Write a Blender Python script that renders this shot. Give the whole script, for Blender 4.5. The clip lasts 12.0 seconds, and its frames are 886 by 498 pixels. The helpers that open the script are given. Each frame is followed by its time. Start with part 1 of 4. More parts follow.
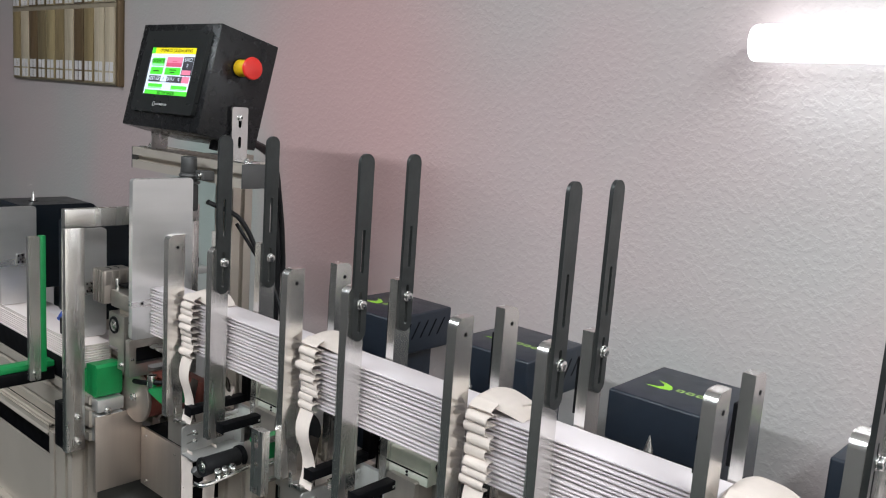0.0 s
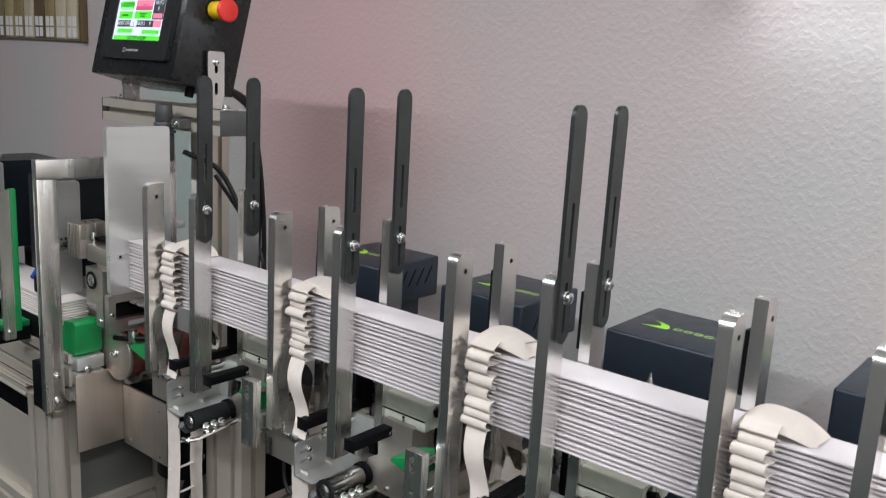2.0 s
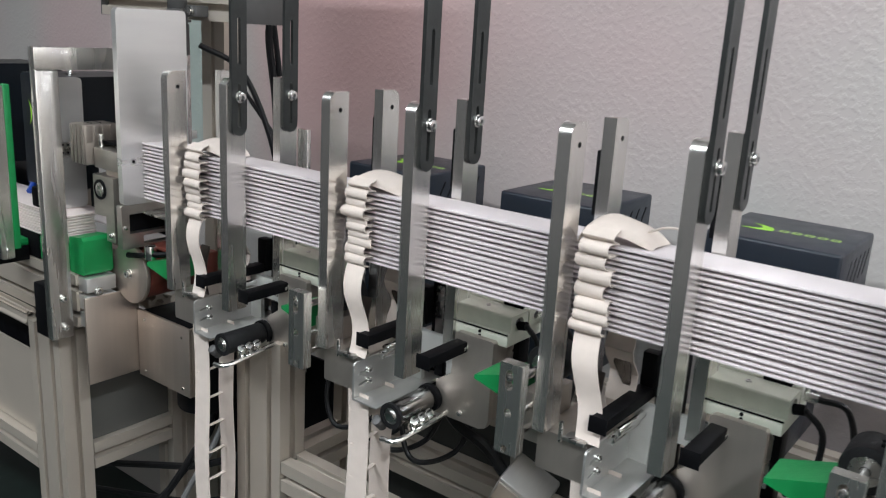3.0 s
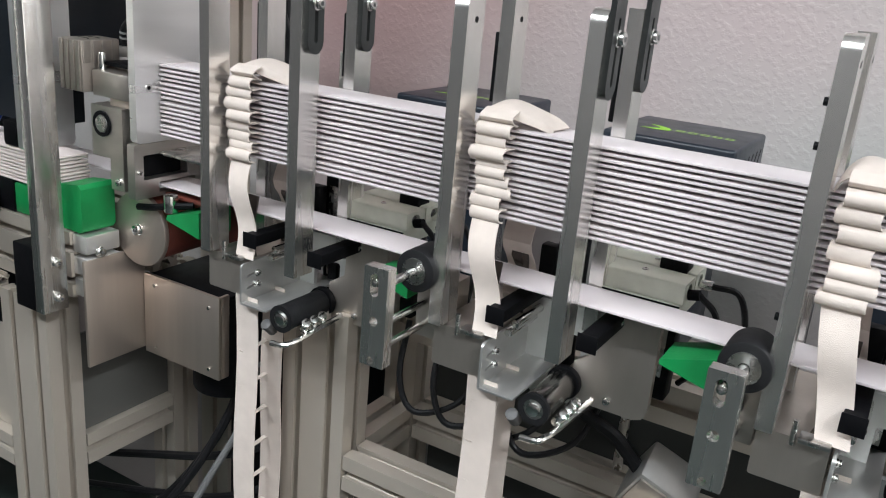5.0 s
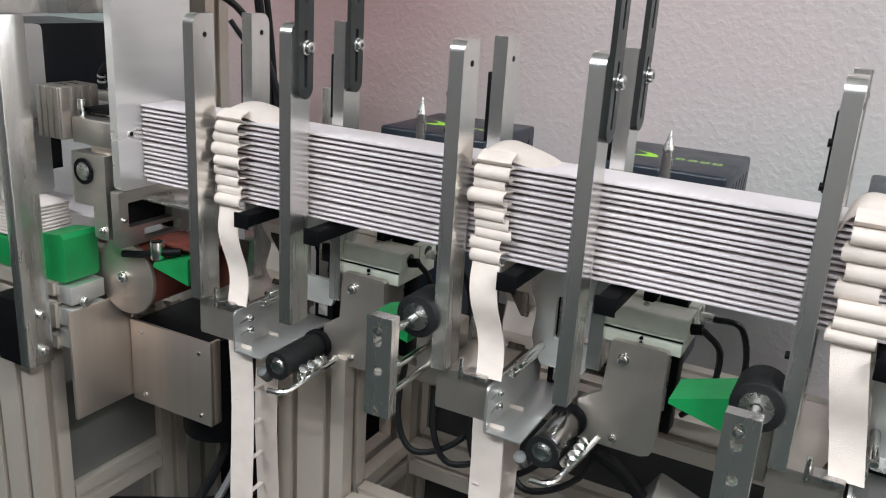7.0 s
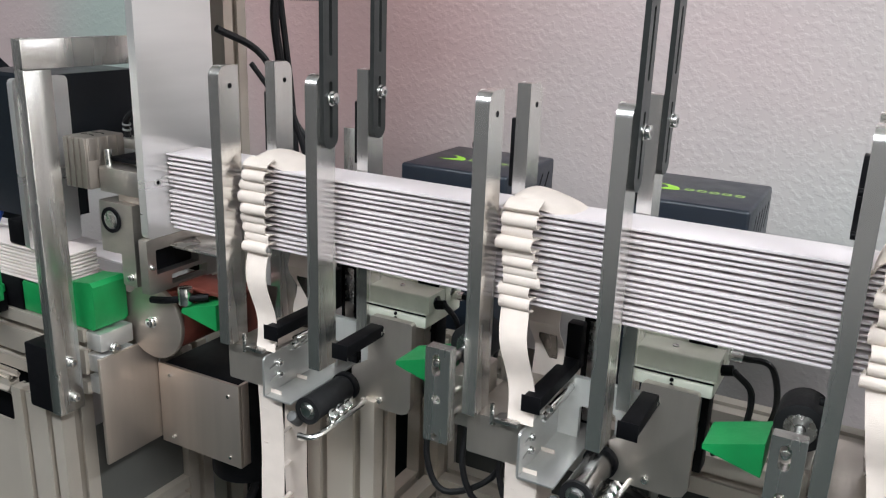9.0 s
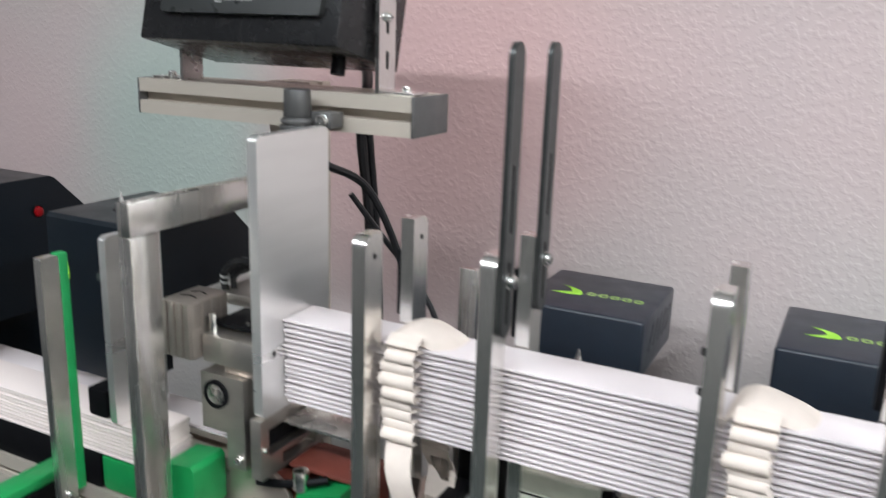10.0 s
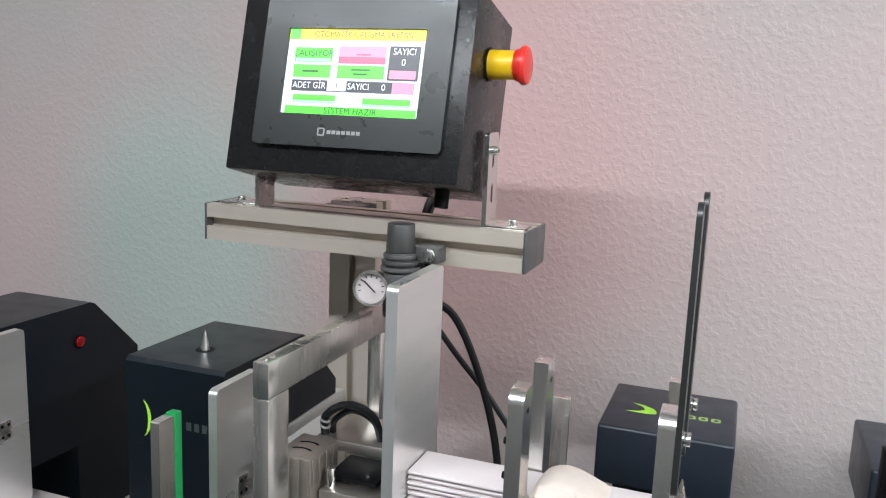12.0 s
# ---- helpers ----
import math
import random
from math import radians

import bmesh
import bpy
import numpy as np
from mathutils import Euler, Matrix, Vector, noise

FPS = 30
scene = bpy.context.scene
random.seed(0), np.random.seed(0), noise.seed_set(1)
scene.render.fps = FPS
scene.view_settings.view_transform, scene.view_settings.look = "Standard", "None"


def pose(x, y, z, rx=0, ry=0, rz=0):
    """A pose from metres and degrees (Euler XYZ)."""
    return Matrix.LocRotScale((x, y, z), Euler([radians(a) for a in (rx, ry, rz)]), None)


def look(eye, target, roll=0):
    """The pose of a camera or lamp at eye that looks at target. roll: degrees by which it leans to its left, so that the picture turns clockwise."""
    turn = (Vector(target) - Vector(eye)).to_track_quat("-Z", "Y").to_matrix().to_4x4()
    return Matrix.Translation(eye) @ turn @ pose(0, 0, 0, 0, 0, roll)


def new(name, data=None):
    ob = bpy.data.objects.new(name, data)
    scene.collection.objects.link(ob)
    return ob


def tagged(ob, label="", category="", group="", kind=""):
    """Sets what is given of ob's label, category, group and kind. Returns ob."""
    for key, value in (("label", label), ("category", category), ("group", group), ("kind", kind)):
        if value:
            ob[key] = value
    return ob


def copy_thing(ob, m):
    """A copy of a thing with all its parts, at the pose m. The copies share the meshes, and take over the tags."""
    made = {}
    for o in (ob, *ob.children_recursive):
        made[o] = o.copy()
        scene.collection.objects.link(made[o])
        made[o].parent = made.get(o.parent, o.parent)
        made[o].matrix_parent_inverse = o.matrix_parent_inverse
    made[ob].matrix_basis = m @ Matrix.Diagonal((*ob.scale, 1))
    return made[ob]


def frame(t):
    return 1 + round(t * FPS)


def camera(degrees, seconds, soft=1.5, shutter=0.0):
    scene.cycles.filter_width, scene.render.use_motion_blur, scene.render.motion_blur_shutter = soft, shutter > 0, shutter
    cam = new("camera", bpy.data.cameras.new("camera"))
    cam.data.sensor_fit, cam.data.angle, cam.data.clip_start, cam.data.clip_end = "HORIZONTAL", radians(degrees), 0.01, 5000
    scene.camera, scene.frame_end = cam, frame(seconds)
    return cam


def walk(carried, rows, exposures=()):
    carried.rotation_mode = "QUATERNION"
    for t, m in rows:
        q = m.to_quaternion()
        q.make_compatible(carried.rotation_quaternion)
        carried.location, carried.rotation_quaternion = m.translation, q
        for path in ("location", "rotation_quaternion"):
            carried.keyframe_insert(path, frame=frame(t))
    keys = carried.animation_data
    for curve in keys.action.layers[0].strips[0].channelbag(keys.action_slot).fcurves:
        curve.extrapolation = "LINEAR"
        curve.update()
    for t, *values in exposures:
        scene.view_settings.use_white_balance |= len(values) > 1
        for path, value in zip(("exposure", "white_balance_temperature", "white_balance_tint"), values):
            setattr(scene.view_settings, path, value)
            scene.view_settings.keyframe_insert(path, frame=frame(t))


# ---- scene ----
cam = camera(56.0, 12.0, soft=1.1, shutter=0.3)
PATH = [
    (0, (-0.027, 0.074, 1.481), (-1.323, 1.559, 1.144), 4.1),
    (0.5, (-0.032, 0.073, 1.481), (-1.317, 1.566, 1.135), 4.1),
    (1, (-0.033, 0.074, 1.481), (-1.304, 1.576, 1.124), 4.0),
    (1.5, (-0.038, 0.076, 1.473), (-1.289, 1.591, 1.098), 3.6),
    (2, (-0.064, 0.076, 1.441), (-1.293, 1.599, 1.029), 3.3),
    (2.5, (-0.135, 0.073, 1.389), (-1.34, 1.602, 0.929), 3.1),
    (3, (-0.231, 0.107, 1.333), (-1.396, 1.648, 0.817), 3.3),
    (3.5, (-0.327, 0.151, 1.306), (-1.45, 1.703, 0.73), 3.3),
    (5.5, (-0.542, 0.122, 1.273), (-1.438, 1.795, 0.642), 5.3),
    (6, (-0.543, 0.116, 1.279), (-1.416, 1.804, 0.656), 5.0),
    (6.5, (-0.546, 0.121, 1.293), (-1.419, 1.808, 0.668), 4.2),
    (7, (-0.559, 0.132, 1.301), (-1.438, 1.823, 0.694), 3.6),
    (9, (-0.575, 0.129, 1.332), (-1.484, 1.812, 0.749), 2.0),
    (9.5, (-0.637, 0.178, 1.38), (-1.56, 1.864, 0.824), 1.5),
    (10, (-0.801, 0.171, 1.426), (-1.663, 1.903, 0.918), 1.9),
    (10.5, (-0.961, 0.157, 1.492), (-1.773, 1.921, 1.014), 1.6),
    (11, (-1.003, 0.149, 1.489), (-1.751, 1.954, 1.061), 1.8),
    (11.5, (-1.004, 0.136, 1.491), (-1.708, 1.967, 1.101), 2.0),
    (12, (-1.004, 0.122, 1.487), (-1.674, 1.972, 1.129), 2.3),
]
walk(cam, [(t, look(eye, target, roll)) for t, eye, target, roll in PATH],
     exposures=[(0, -0.27), (1.5, -0.36), (3.0, -0.24), (3.5, -0.13), (5.5, 0.0), (7.0, 0.0), (9.0, 0.10), (9.5, 0.15), (10.5, 0.22), (12.0, 0.20)])

# ---- light and world ----
scene.view_settings.exposure = 0.0
world = bpy.data.worlds.new("room_air")
scene.world = world
world.use_nodes = True
world.node_tree.nodes["Background"].inputs[0].default_value = (0.8, 0.85, 1.0, 1)
world.node_tree.nodes["Background"].inputs[1].default_value = 0.02


def lamp_area(name, m, sx, sy, watts, color):
    data = bpy.data.lights.new(name, "AREA")
    data.shape, data.size, data.size_y, data.energy, data.color = "RECTANGLE", sx, sy, watts, color
    ob = new(name, data)
    ob.matrix_basis = m
    return ob


COOL = (0.88, 0.945, 1.0)
lamp_area("unseen_ceiling_light", pose(-1.5, -0.75, 2.66), 2.4, 0.12, 84, COOL)
# unseen fill lamp, added to brighten the lower front
lamp_area("unseen_ceiling_light", pose(-0.9, -2.2, 2.66), 2.4, 0.12, 10, COOL)
# unseen lamp, added to brighten the east wall and faces towards +x
lamp_area("unseen_ceiling_light", pose(0.95, -0.2, 2.66), 0.12, 2.0, 105, COOL)
lamp_area("wall_tube_light", pose(0.08, 1.262, 1.602, 90, 0, 180) @ pose(0, 0, 0, 180), 1.16, 0.03, 9, (0.86, 0.93, 1.0))


# ---- materials ----
def material(name, color, rough=0.5, metal=0.0, vary=0.12, scale=30.0, bump=0.0, bump_scale=200.0, stretch=(1, 1, 1), rough_vary=0.1, tint=None, spec=0.5, speckle=None, emit=0.0, random_tone=0.0):
    m = bpy.data.materials.new(name)
    m.use_nodes = True
    n, l = m.node_tree.nodes, m.node_tree.links
    b = n["Principled BSDF"]
    b.inputs["Metallic"].default_value = metal
    b.inputs["Specular IOR Level"].default_value = spec
    co = n.new("ShaderNodeTexCoord")
    mp = n.new("ShaderNodeMapping")
    mp.inputs["Scale"].default_value = stretch
    l.new(co.outputs["Object"], mp.inputs["Vector"])

    def noise_at(s, detail=4.0):
        t = n.new("ShaderNodeTexNoise")
        t.inputs["Scale"].default_value, t.inputs["Detail"].default_value = s, detail
        l.new(mp.outputs[0], t.inputs["Vector"])
        return t.outputs["Fac"]

    fine, coarse = noise_at(scale), noise_at(scale * 0.13, 2.0)
    both = n.new("ShaderNodeMath")
    both.operation = "ADD"
    l.new(fine, both.inputs[0])
    l.new(coarse, both.inputs[1])
    ramp = n.new("ShaderNodeMapRange")
    ramp.inputs["From Min"].default_value, ramp.inputs["From Max"].default_value = 0.6, 1.4
    l.new(both.outputs[0], ramp.inputs["Value"])
    mix = n.new("ShaderNodeMix")
    mix.data_type = "RGBA"
    c2 = tint or tuple(max(0.0, c * (1 - 2 * vary)) for c in color)
    mix.inputs[6].default_value, mix.inputs[7].default_value = (*color, 1), (*c2, 1)
    l.new(ramp.outputs[0], mix.inputs[0])
    out = mix.outputs[2]
    if random_tone:
        info = n.new("ShaderNodeObjectInfo")
        hsv = n.new("ShaderNodeHueSaturation")
        mr = n.new("ShaderNodeMapRange")
        mr.inputs["To Min"].default_value, mr.inputs["To Max"].default_value = 1 - random_tone, 1 + random_tone
        l.new(info.outputs["Random"], mr.inputs["Value"])
        l.new(mr.outputs[0], hsv.inputs["Value"])
        l.new(out, hsv.inputs["Color"])
        out = hsv.outputs[0]
    if speckle:
        sp = n.new("ShaderNodeTexVoronoi")
        sp.inputs["Scale"].default_value = speckle
        l.new(mp.outputs[0], sp.inputs["Vector"])
        cut = n.new("ShaderNodeMapRange")
        cut.inputs["From Min"].default_value, cut.inputs["From Max"].default_value = 0.05, 0.22
        cut.inputs["To Min"].default_value, cut.inputs["To Max"].default_value = 1.0, 0.0
        l.new(sp.outputs["Distance"], cut.inputs["Value"])
        mix2 = n.new("ShaderNodeMix")
        mix2.data_type = "RGBA"
        mix2.inputs[7].default_value = (*[min(1, c * 2.6 + 0.03) for c in color], 1)
        l.new(cut.outputs[0], mix2.inputs[0])
        l.new(out, mix2.inputs[6])
        out = mix2.outputs[2]
    l.new(out, b.inputs["Base Color"])
    rr = n.new("ShaderNodeMapRange")
    rr.inputs["To Min"].default_value, rr.inputs["To Max"].default_value = max(0.02, rough - rough_vary), min(1, rough + rough_vary)
    l.new(fine, rr.inputs["Value"])
    l.new(rr.outputs[0], b.inputs["Roughness"])
    if bump:
        bp = n.new("ShaderNodeBump")
        bp.inputs["Strength"].default_value, bp.inputs["Distance"].default_value = bump, 0.002
        l.new(noise_at(bump_scale, 3.0), bp.inputs["Height"])
        l.new(bp.outputs[0], b.inputs["Normal"])
    if emit:
        b.inputs["Emission Color"].default_value, b.inputs["Emission Strength"].default_value = (*color, 1), emit
    return m


ALU = material("brushed_aluminium", (0.87, 0.85, 0.815), 0.26, 0.97, 0.13, 60, 0.05, 500, (1, 1, 0.08), 0.10)
ALU_PLATE = material("milled_aluminium", (0.90, 0.89, 0.87), 0.31, 0.86, 0.13, 8, 0.035, 22, (0.5, 0.3, 3.0), 0.18)
BENT = material("bent_zinc_sheet", (0.66, 0.655, 0.635), 0.40, 0.85, 0.14, 40, 0.04, 300, (1, 0.3, 1), 0.12)
LIFT = material("pale_lifter_aluminium", (0.74, 0.75, 0.73), 0.40, 0.75, 0.10, 40, 0.03, 300)
LEAF = material("dark_bronze_leaf", (0.10, 0.085, 0.075), 0.28, 0.8, 0.2, 60, 0.03, 300)
FINNED = material("brown_grey_block", (0.47, 0.42, 0.375), 0.38, 0.85, 0.15, 40, 0.04, 300)
DARK_COVER = material("blue_black_paint", (0.0038, 0.0068, 0.0105), 0.36, 0.0, 0.15, 40, 0.08, 700, spec=0.35)
DIAL = material("pinkish_dial_card", (0.44, 0.39, 0.385), 0.5, 0.0, 0.06, 60)
MATTE = material("matte_machined_aluminium", (0.62, 0.58, 0.535), 0.37, 0.97, 0.16, 40, 0.05, 420, (0.5, 0.5, 1.5), 0.1)
ANOD = material("anodised_profile", (0.57, 0.508, 0.435), 0.42, 0.5, 0.10, 30, 0.03, 400, (0.2, 0.2, 0.2))
SLEEVE = material("dark_steel_sleeve", (0.36, 0.35, 0.34), 0.22, 1.0, 0.2, 60, 0.03, 400)
STEEL = material("machined_steel", (0.66, 0.65, 0.63), 0.28, 1.0, 0.12, 80, 0.04, 500)
SHEET = material("raw_sheet_steel", (0.72, 0.625, 0.55), 0.36, 0.9, 0.18, 26, 0.05, 260, (1, 1, 0.06), 0.12)
PLATE_STEEL = material("dull_steel_plate", (0.63, 0.57, 0.51), 0.38, 0.85, 0.18, 26, 0.05, 300, (1, 1, 0.3), 0.12)
CHROME = material("zinc_screw", (0.82, 0.82, 0.80), 0.18, 1.0, 0.05, 90)
BLACK_ANOD = material("black_anodised", (0.050, 0.053, 0.052), 0.36, 0.55, 0.2, 60, 0.03, 500, spec=0.4)
BLACK_PLASTIC = material("black_plastic", (0.004, 0.004, 0.005), 0.5, 0.0, 0.2, 50, 0.04, 400, spec=0.12)
RUBBER = material("black_rubber", (0.008, 0.008, 0.009), 0.62, 0.0, 0.25, 80, 0.15, 600, spec=0.3)
POWDER = material("black_hammered_paint", (0.011, 0.011, 0.012), 0.26, 0.0, 0.2, 60, 0.16, 600, speckle=420, spec=0.4)
NAVY = material("dark_slate_paint", (0.0135, 0.0195, 0.030), 0.38, 0.0, 0.15, 40, 0.10, 700, spec=0.5)
BEZEL = material("black_bezel", (0.016, 0.017, 0.017), 0.30, 0.0, 0.1, 50, spec=0.4)
SLAT = material("white_slat_lacquer", (0.635, 0.577, 0.58), 0.42, 0.0, 0.03, 25, 0.02, 300, (0.2, 1, 1), random_tone=0.04, spec=0.4)
SLAT_CREAM = material("cream_slat_lacquer", (0.68, 0.595, 0.565), 0.42, 0.0, 0.04, 25, 0.02, 300, (0.2, 1, 1), random_tone=0.05)
TAPE = material("cream_ladder_tape", (0.66, 0.575, 0.515), 0.85, 0.0, 0.08, 60, 0.35, 1500)
GREEN = material("green_plastic", (0.006, 0.235, 0.062), 0.42, 0.0, 0.14, 40, 0.10, 250)
LOGO = material("lime_print", (0.30, 0.62, 0.04), 0.5, 0.0, 0.05, 80)
LOGO_DULL = material("dull_lime_print", (0.24, 0.36, 0.10), 0.5, 0.0, 0.05, 80)
GREY_PLASTIC = material("grey_plastic", (0.07, 0.068, 0.067), 0.45, 0.0, 0.12, 50, 0.05, 300)
VALVE = material("pale_valve_casting", (0.72, 0.74, 0.63), 0.42, 0.15, 0.10, 60, 0.05, 300)
RED = material("red_plastic", (0.72, 0.030, 0.022), 0.30, 0.0, 0.05, 50)
YELLOW = material("yellow_plastic", (0.80, 0.50, 0.01), 0.38, 0.0, 0.06, 50)
RED_DARK = material("red_lens", (0.20, 0.004, 0.006), 0.10, 0.0, 0.05, 50)
RUST = material("red_brown_belt", (0.16, 0.035, 0.022), 0.6, 0.0, 0.2, 50, 0.1, 300)
CABLE = material("black_cable", (0.008, 0.008, 0.009), 0.42, 0.0, 0.1, 60, spec=0.3)
CABLE_GREY = material("grey_cable", (0.20, 0.20, 0.20), 0.45, 0.0, 0.1, 60)
BLUE = material("blue_hose", (0.01, 0.06, 0.36), 0.35, 0.0, 0.1, 60)
MARK = material("grey_print", (0.30, 0.30, 0.29), 0.5, 0.0, 0.04, 60)
MARK_DIM = material("dim_grey_print", (0.035, 0.045, 0.042), 0.5, 0.0, 0.04, 60)
KNOB = material("dark_grey_knob", (0.048, 0.047, 0.046), 0.42, 0.0, 0.12, 50, 0.05, 300)
PAPER = material("white_dial", (0.66, 0.63, 0.63), 0.5, 0.0, 0.04, 60)
GREY_SHEET = material("grey_panel", (0.12, 0.118, 0.108), 0.35, 0.2, 0.14, 10, 0.03, 200)
# panel grey darkened to deepen the shade under the stations
SHADED_SHEET = material("shade_darkened_panel", (0.028, 0.031, 0.029), 0.5, 0.0, 0.2, 12, 0.03, 200)
FLOOR = material("dark_green_floor", (0.007, 0.017, 0.014), 0.45, 0.0, 0.25, 12, 0.1, 120)
CEIL = material("white_ceiling", (0.80, 0.80, 0.79), 0.8, 0.0, 0.04, 8)
# unseen wall made bright and warm to light the metal faces towards +x
REFLECTOR_WALL = material("warm_reflector_wall", (0.84, 0.77, 0.71), 0.7, 0.0, 0.04, 6, 0.2, 90)
# unseen walls darkened so that metal facing -y reflects less light
DIM_WALL = material("unseen_dimming_wall", (0.17, 0.16, 0.155), 0.7, 0.0, 0.05, 6, 0.2, 90)
WOODS = [material("veneer", c, 0.5, 0.0, 0.2, 30, 0.05, 200, (6, 6, 0.4)) for c in ((0.30, 0.22, 0.11), (0.15, 0.095, 0.045), (0.40, 0.31, 0.16), (0.60, 0.50, 0.36), (0.22, 0.165, 0.085))]
BOARD = material("board_backing", (0.30, 0.25, 0.18), 0.6, 0.0, 0.1, 30)


def wall_material():
    m = bpy.data.materials.new("orange_peel_painted_light")
    m.use_nodes = True
    n, l = m.node_tree.nodes, m.node_tree.links
    b = n["Principled BSDF"]
    co = n.new("ShaderNodeTexCoord")
    # broad noise paints soft patches of coloured light, grey to pink
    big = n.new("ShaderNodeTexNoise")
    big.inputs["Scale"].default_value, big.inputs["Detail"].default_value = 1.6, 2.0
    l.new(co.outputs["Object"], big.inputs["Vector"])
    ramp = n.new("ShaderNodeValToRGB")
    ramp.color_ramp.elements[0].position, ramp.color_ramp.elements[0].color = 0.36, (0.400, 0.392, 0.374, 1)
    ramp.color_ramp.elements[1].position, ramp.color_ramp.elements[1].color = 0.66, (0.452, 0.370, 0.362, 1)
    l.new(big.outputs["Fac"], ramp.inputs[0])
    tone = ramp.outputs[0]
    # coloured light painted in: pink behind the control panel, pale green beside it
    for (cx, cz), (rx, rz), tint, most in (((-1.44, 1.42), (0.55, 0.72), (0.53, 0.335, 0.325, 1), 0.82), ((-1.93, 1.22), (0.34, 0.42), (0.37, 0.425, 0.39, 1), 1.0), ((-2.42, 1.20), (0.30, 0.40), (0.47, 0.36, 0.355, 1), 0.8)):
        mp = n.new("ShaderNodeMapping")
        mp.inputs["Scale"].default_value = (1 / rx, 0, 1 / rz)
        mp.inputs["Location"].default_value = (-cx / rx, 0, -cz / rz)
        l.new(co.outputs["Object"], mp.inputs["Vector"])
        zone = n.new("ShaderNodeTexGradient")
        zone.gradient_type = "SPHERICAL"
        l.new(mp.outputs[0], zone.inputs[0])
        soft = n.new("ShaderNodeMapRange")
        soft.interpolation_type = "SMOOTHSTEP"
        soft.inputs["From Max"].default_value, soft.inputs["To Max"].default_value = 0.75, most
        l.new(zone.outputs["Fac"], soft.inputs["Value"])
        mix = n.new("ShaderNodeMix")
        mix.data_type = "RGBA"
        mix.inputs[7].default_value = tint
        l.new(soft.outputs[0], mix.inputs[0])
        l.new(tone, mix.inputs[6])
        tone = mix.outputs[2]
    l.new(tone, b.inputs["Base Color"])
    peel = n.new("ShaderNodeTexNoise")
    peel.inputs["Scale"].default_value, peel.inputs["Detail"].default_value, peel.inputs["Roughness"].default_value = 105, 2.0, 0.5
    l.new(co.outputs["Object"], peel.inputs["Vector"])
    cut = n.new("ShaderNodeMapRange")
    cut.interpolation_type = "SMOOTHSTEP"
    cut.inputs["From Min"].default_value, cut.inputs["From Max"].default_value = 0.42, 0.66
    l.new(peel.outputs["Fac"], cut.inputs["Value"])
    bp = n.new("ShaderNodeBump")
    bp.inputs["Strength"].default_value, bp.inputs["Distance"].default_value = 0.24, 0.0016
    l.new(cut.outputs[0], bp.inputs["Height"])
    l.new(bp.outputs[0], b.inputs["Normal"])
    b.inputs["Roughness"].default_value = 0.55
    return m


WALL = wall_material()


def glow(name, color, strength):
    m = bpy.data.materials.new(name)
    m.use_nodes = True
    b = m.node_tree.nodes["Principled BSDF"]
    b.inputs["Base Color"].default_value = (*color, 1)
    b.inputs["Emission Color"].default_value, b.inputs["Emission Strength"].default_value = (*color, 1), strength
    b.inputs["Roughness"].default_value = 0.3
    return m


TUBE_GLOW = glow("lit_tube", (0.90, 0.95, 1.0), 7.0)


# ---- shape helpers ----
def link_mesh(name, bm, mat, smooth=True):
    me = bpy.data.meshes.new(name)
    bm.normal_update()
    bm.to_mesh(me)
    bm.free()
    me.materials.append(mat)
    if smooth:
        me.shade_smooth()
        me.set_sharp_from_angle(angle=radians(38))
    return new(name, me)


def thing(name, x, y, z, label, category, group="", kind="", m=None):
    ob = new(name)
    ob.matrix_basis = m if m is not None else pose(x, y, z)
    ob.empty_display_size = 0.01
    return tagged(ob, label, category, group, kind)


def part(name, bm, mat, parent, label="", local=False):
    """Links bm, given in the world's space (or in its thing's, if local), as one mesh under parent."""
    if not local:
        root = parent
        while root.parent:
            root = root.parent
        bm.transform(root.matrix_basis.inverted())
    ob = link_mesh(name, bm, mat)
    ob.parent = parent
    return tagged(ob, label)


def single(name, bm, mat, label, category, group="", kind=""):
    return tagged(link_mesh(name, bm, mat), label, category, group, kind)


def slab(x0, x1, y0, y1, z0, z1, bevel=0.001, bm=None, segments=2):
    made = bm is None
    work = bmesh.new()
    bmesh.ops.create_cube(work, size=1, matrix=Matrix.Translation(((x0 + x1) / 2, (y0 + y1) / 2, (z0 + z1) / 2)) @ Matrix.Diagonal((x1 - x0, y1 - y0, z1 - z0, 1)))
    if bevel:
        bmesh.ops.bevel(work, geom=work.edges[:], offset=bevel, segments=segments, profile=0.5, affect="EDGES", clamp_overlap=True)
    return work if made else add(bm, work)


def add(bm, other):
    me = bpy.data.meshes.new("joined")
    other.to_mesh(me)
    other.free()
    bm.from_mesh(me)
    bpy.data.meshes.remove(me)
    return bm


def rod(p, q, r, r2=None, sides=20, bm=None, bevel=0.0):
    p, q = Vector(p), Vector(q)
    work = bmesh.new()
    bmesh.ops.create_cone(work, cap_ends=True, segments=sides, radius1=r, radius2=r if r2 is None else r2, depth=(q - p).length)
    if bevel:
        rim = [e for e in work.edges if abs(e.verts[0].co.z - e.verts[1].co.z) < 1e-6]
        bmesh.ops.bevel(work, geom=rim, offset=bevel, segments=2, profile=0.5, affect="EDGES")
    work.transform(Matrix.Translation((p + q) / 2) @ (q - p).to_track_quat("Z", "Y").to_matrix().to_4x4())
    return work if bm is None else add(bm, work)


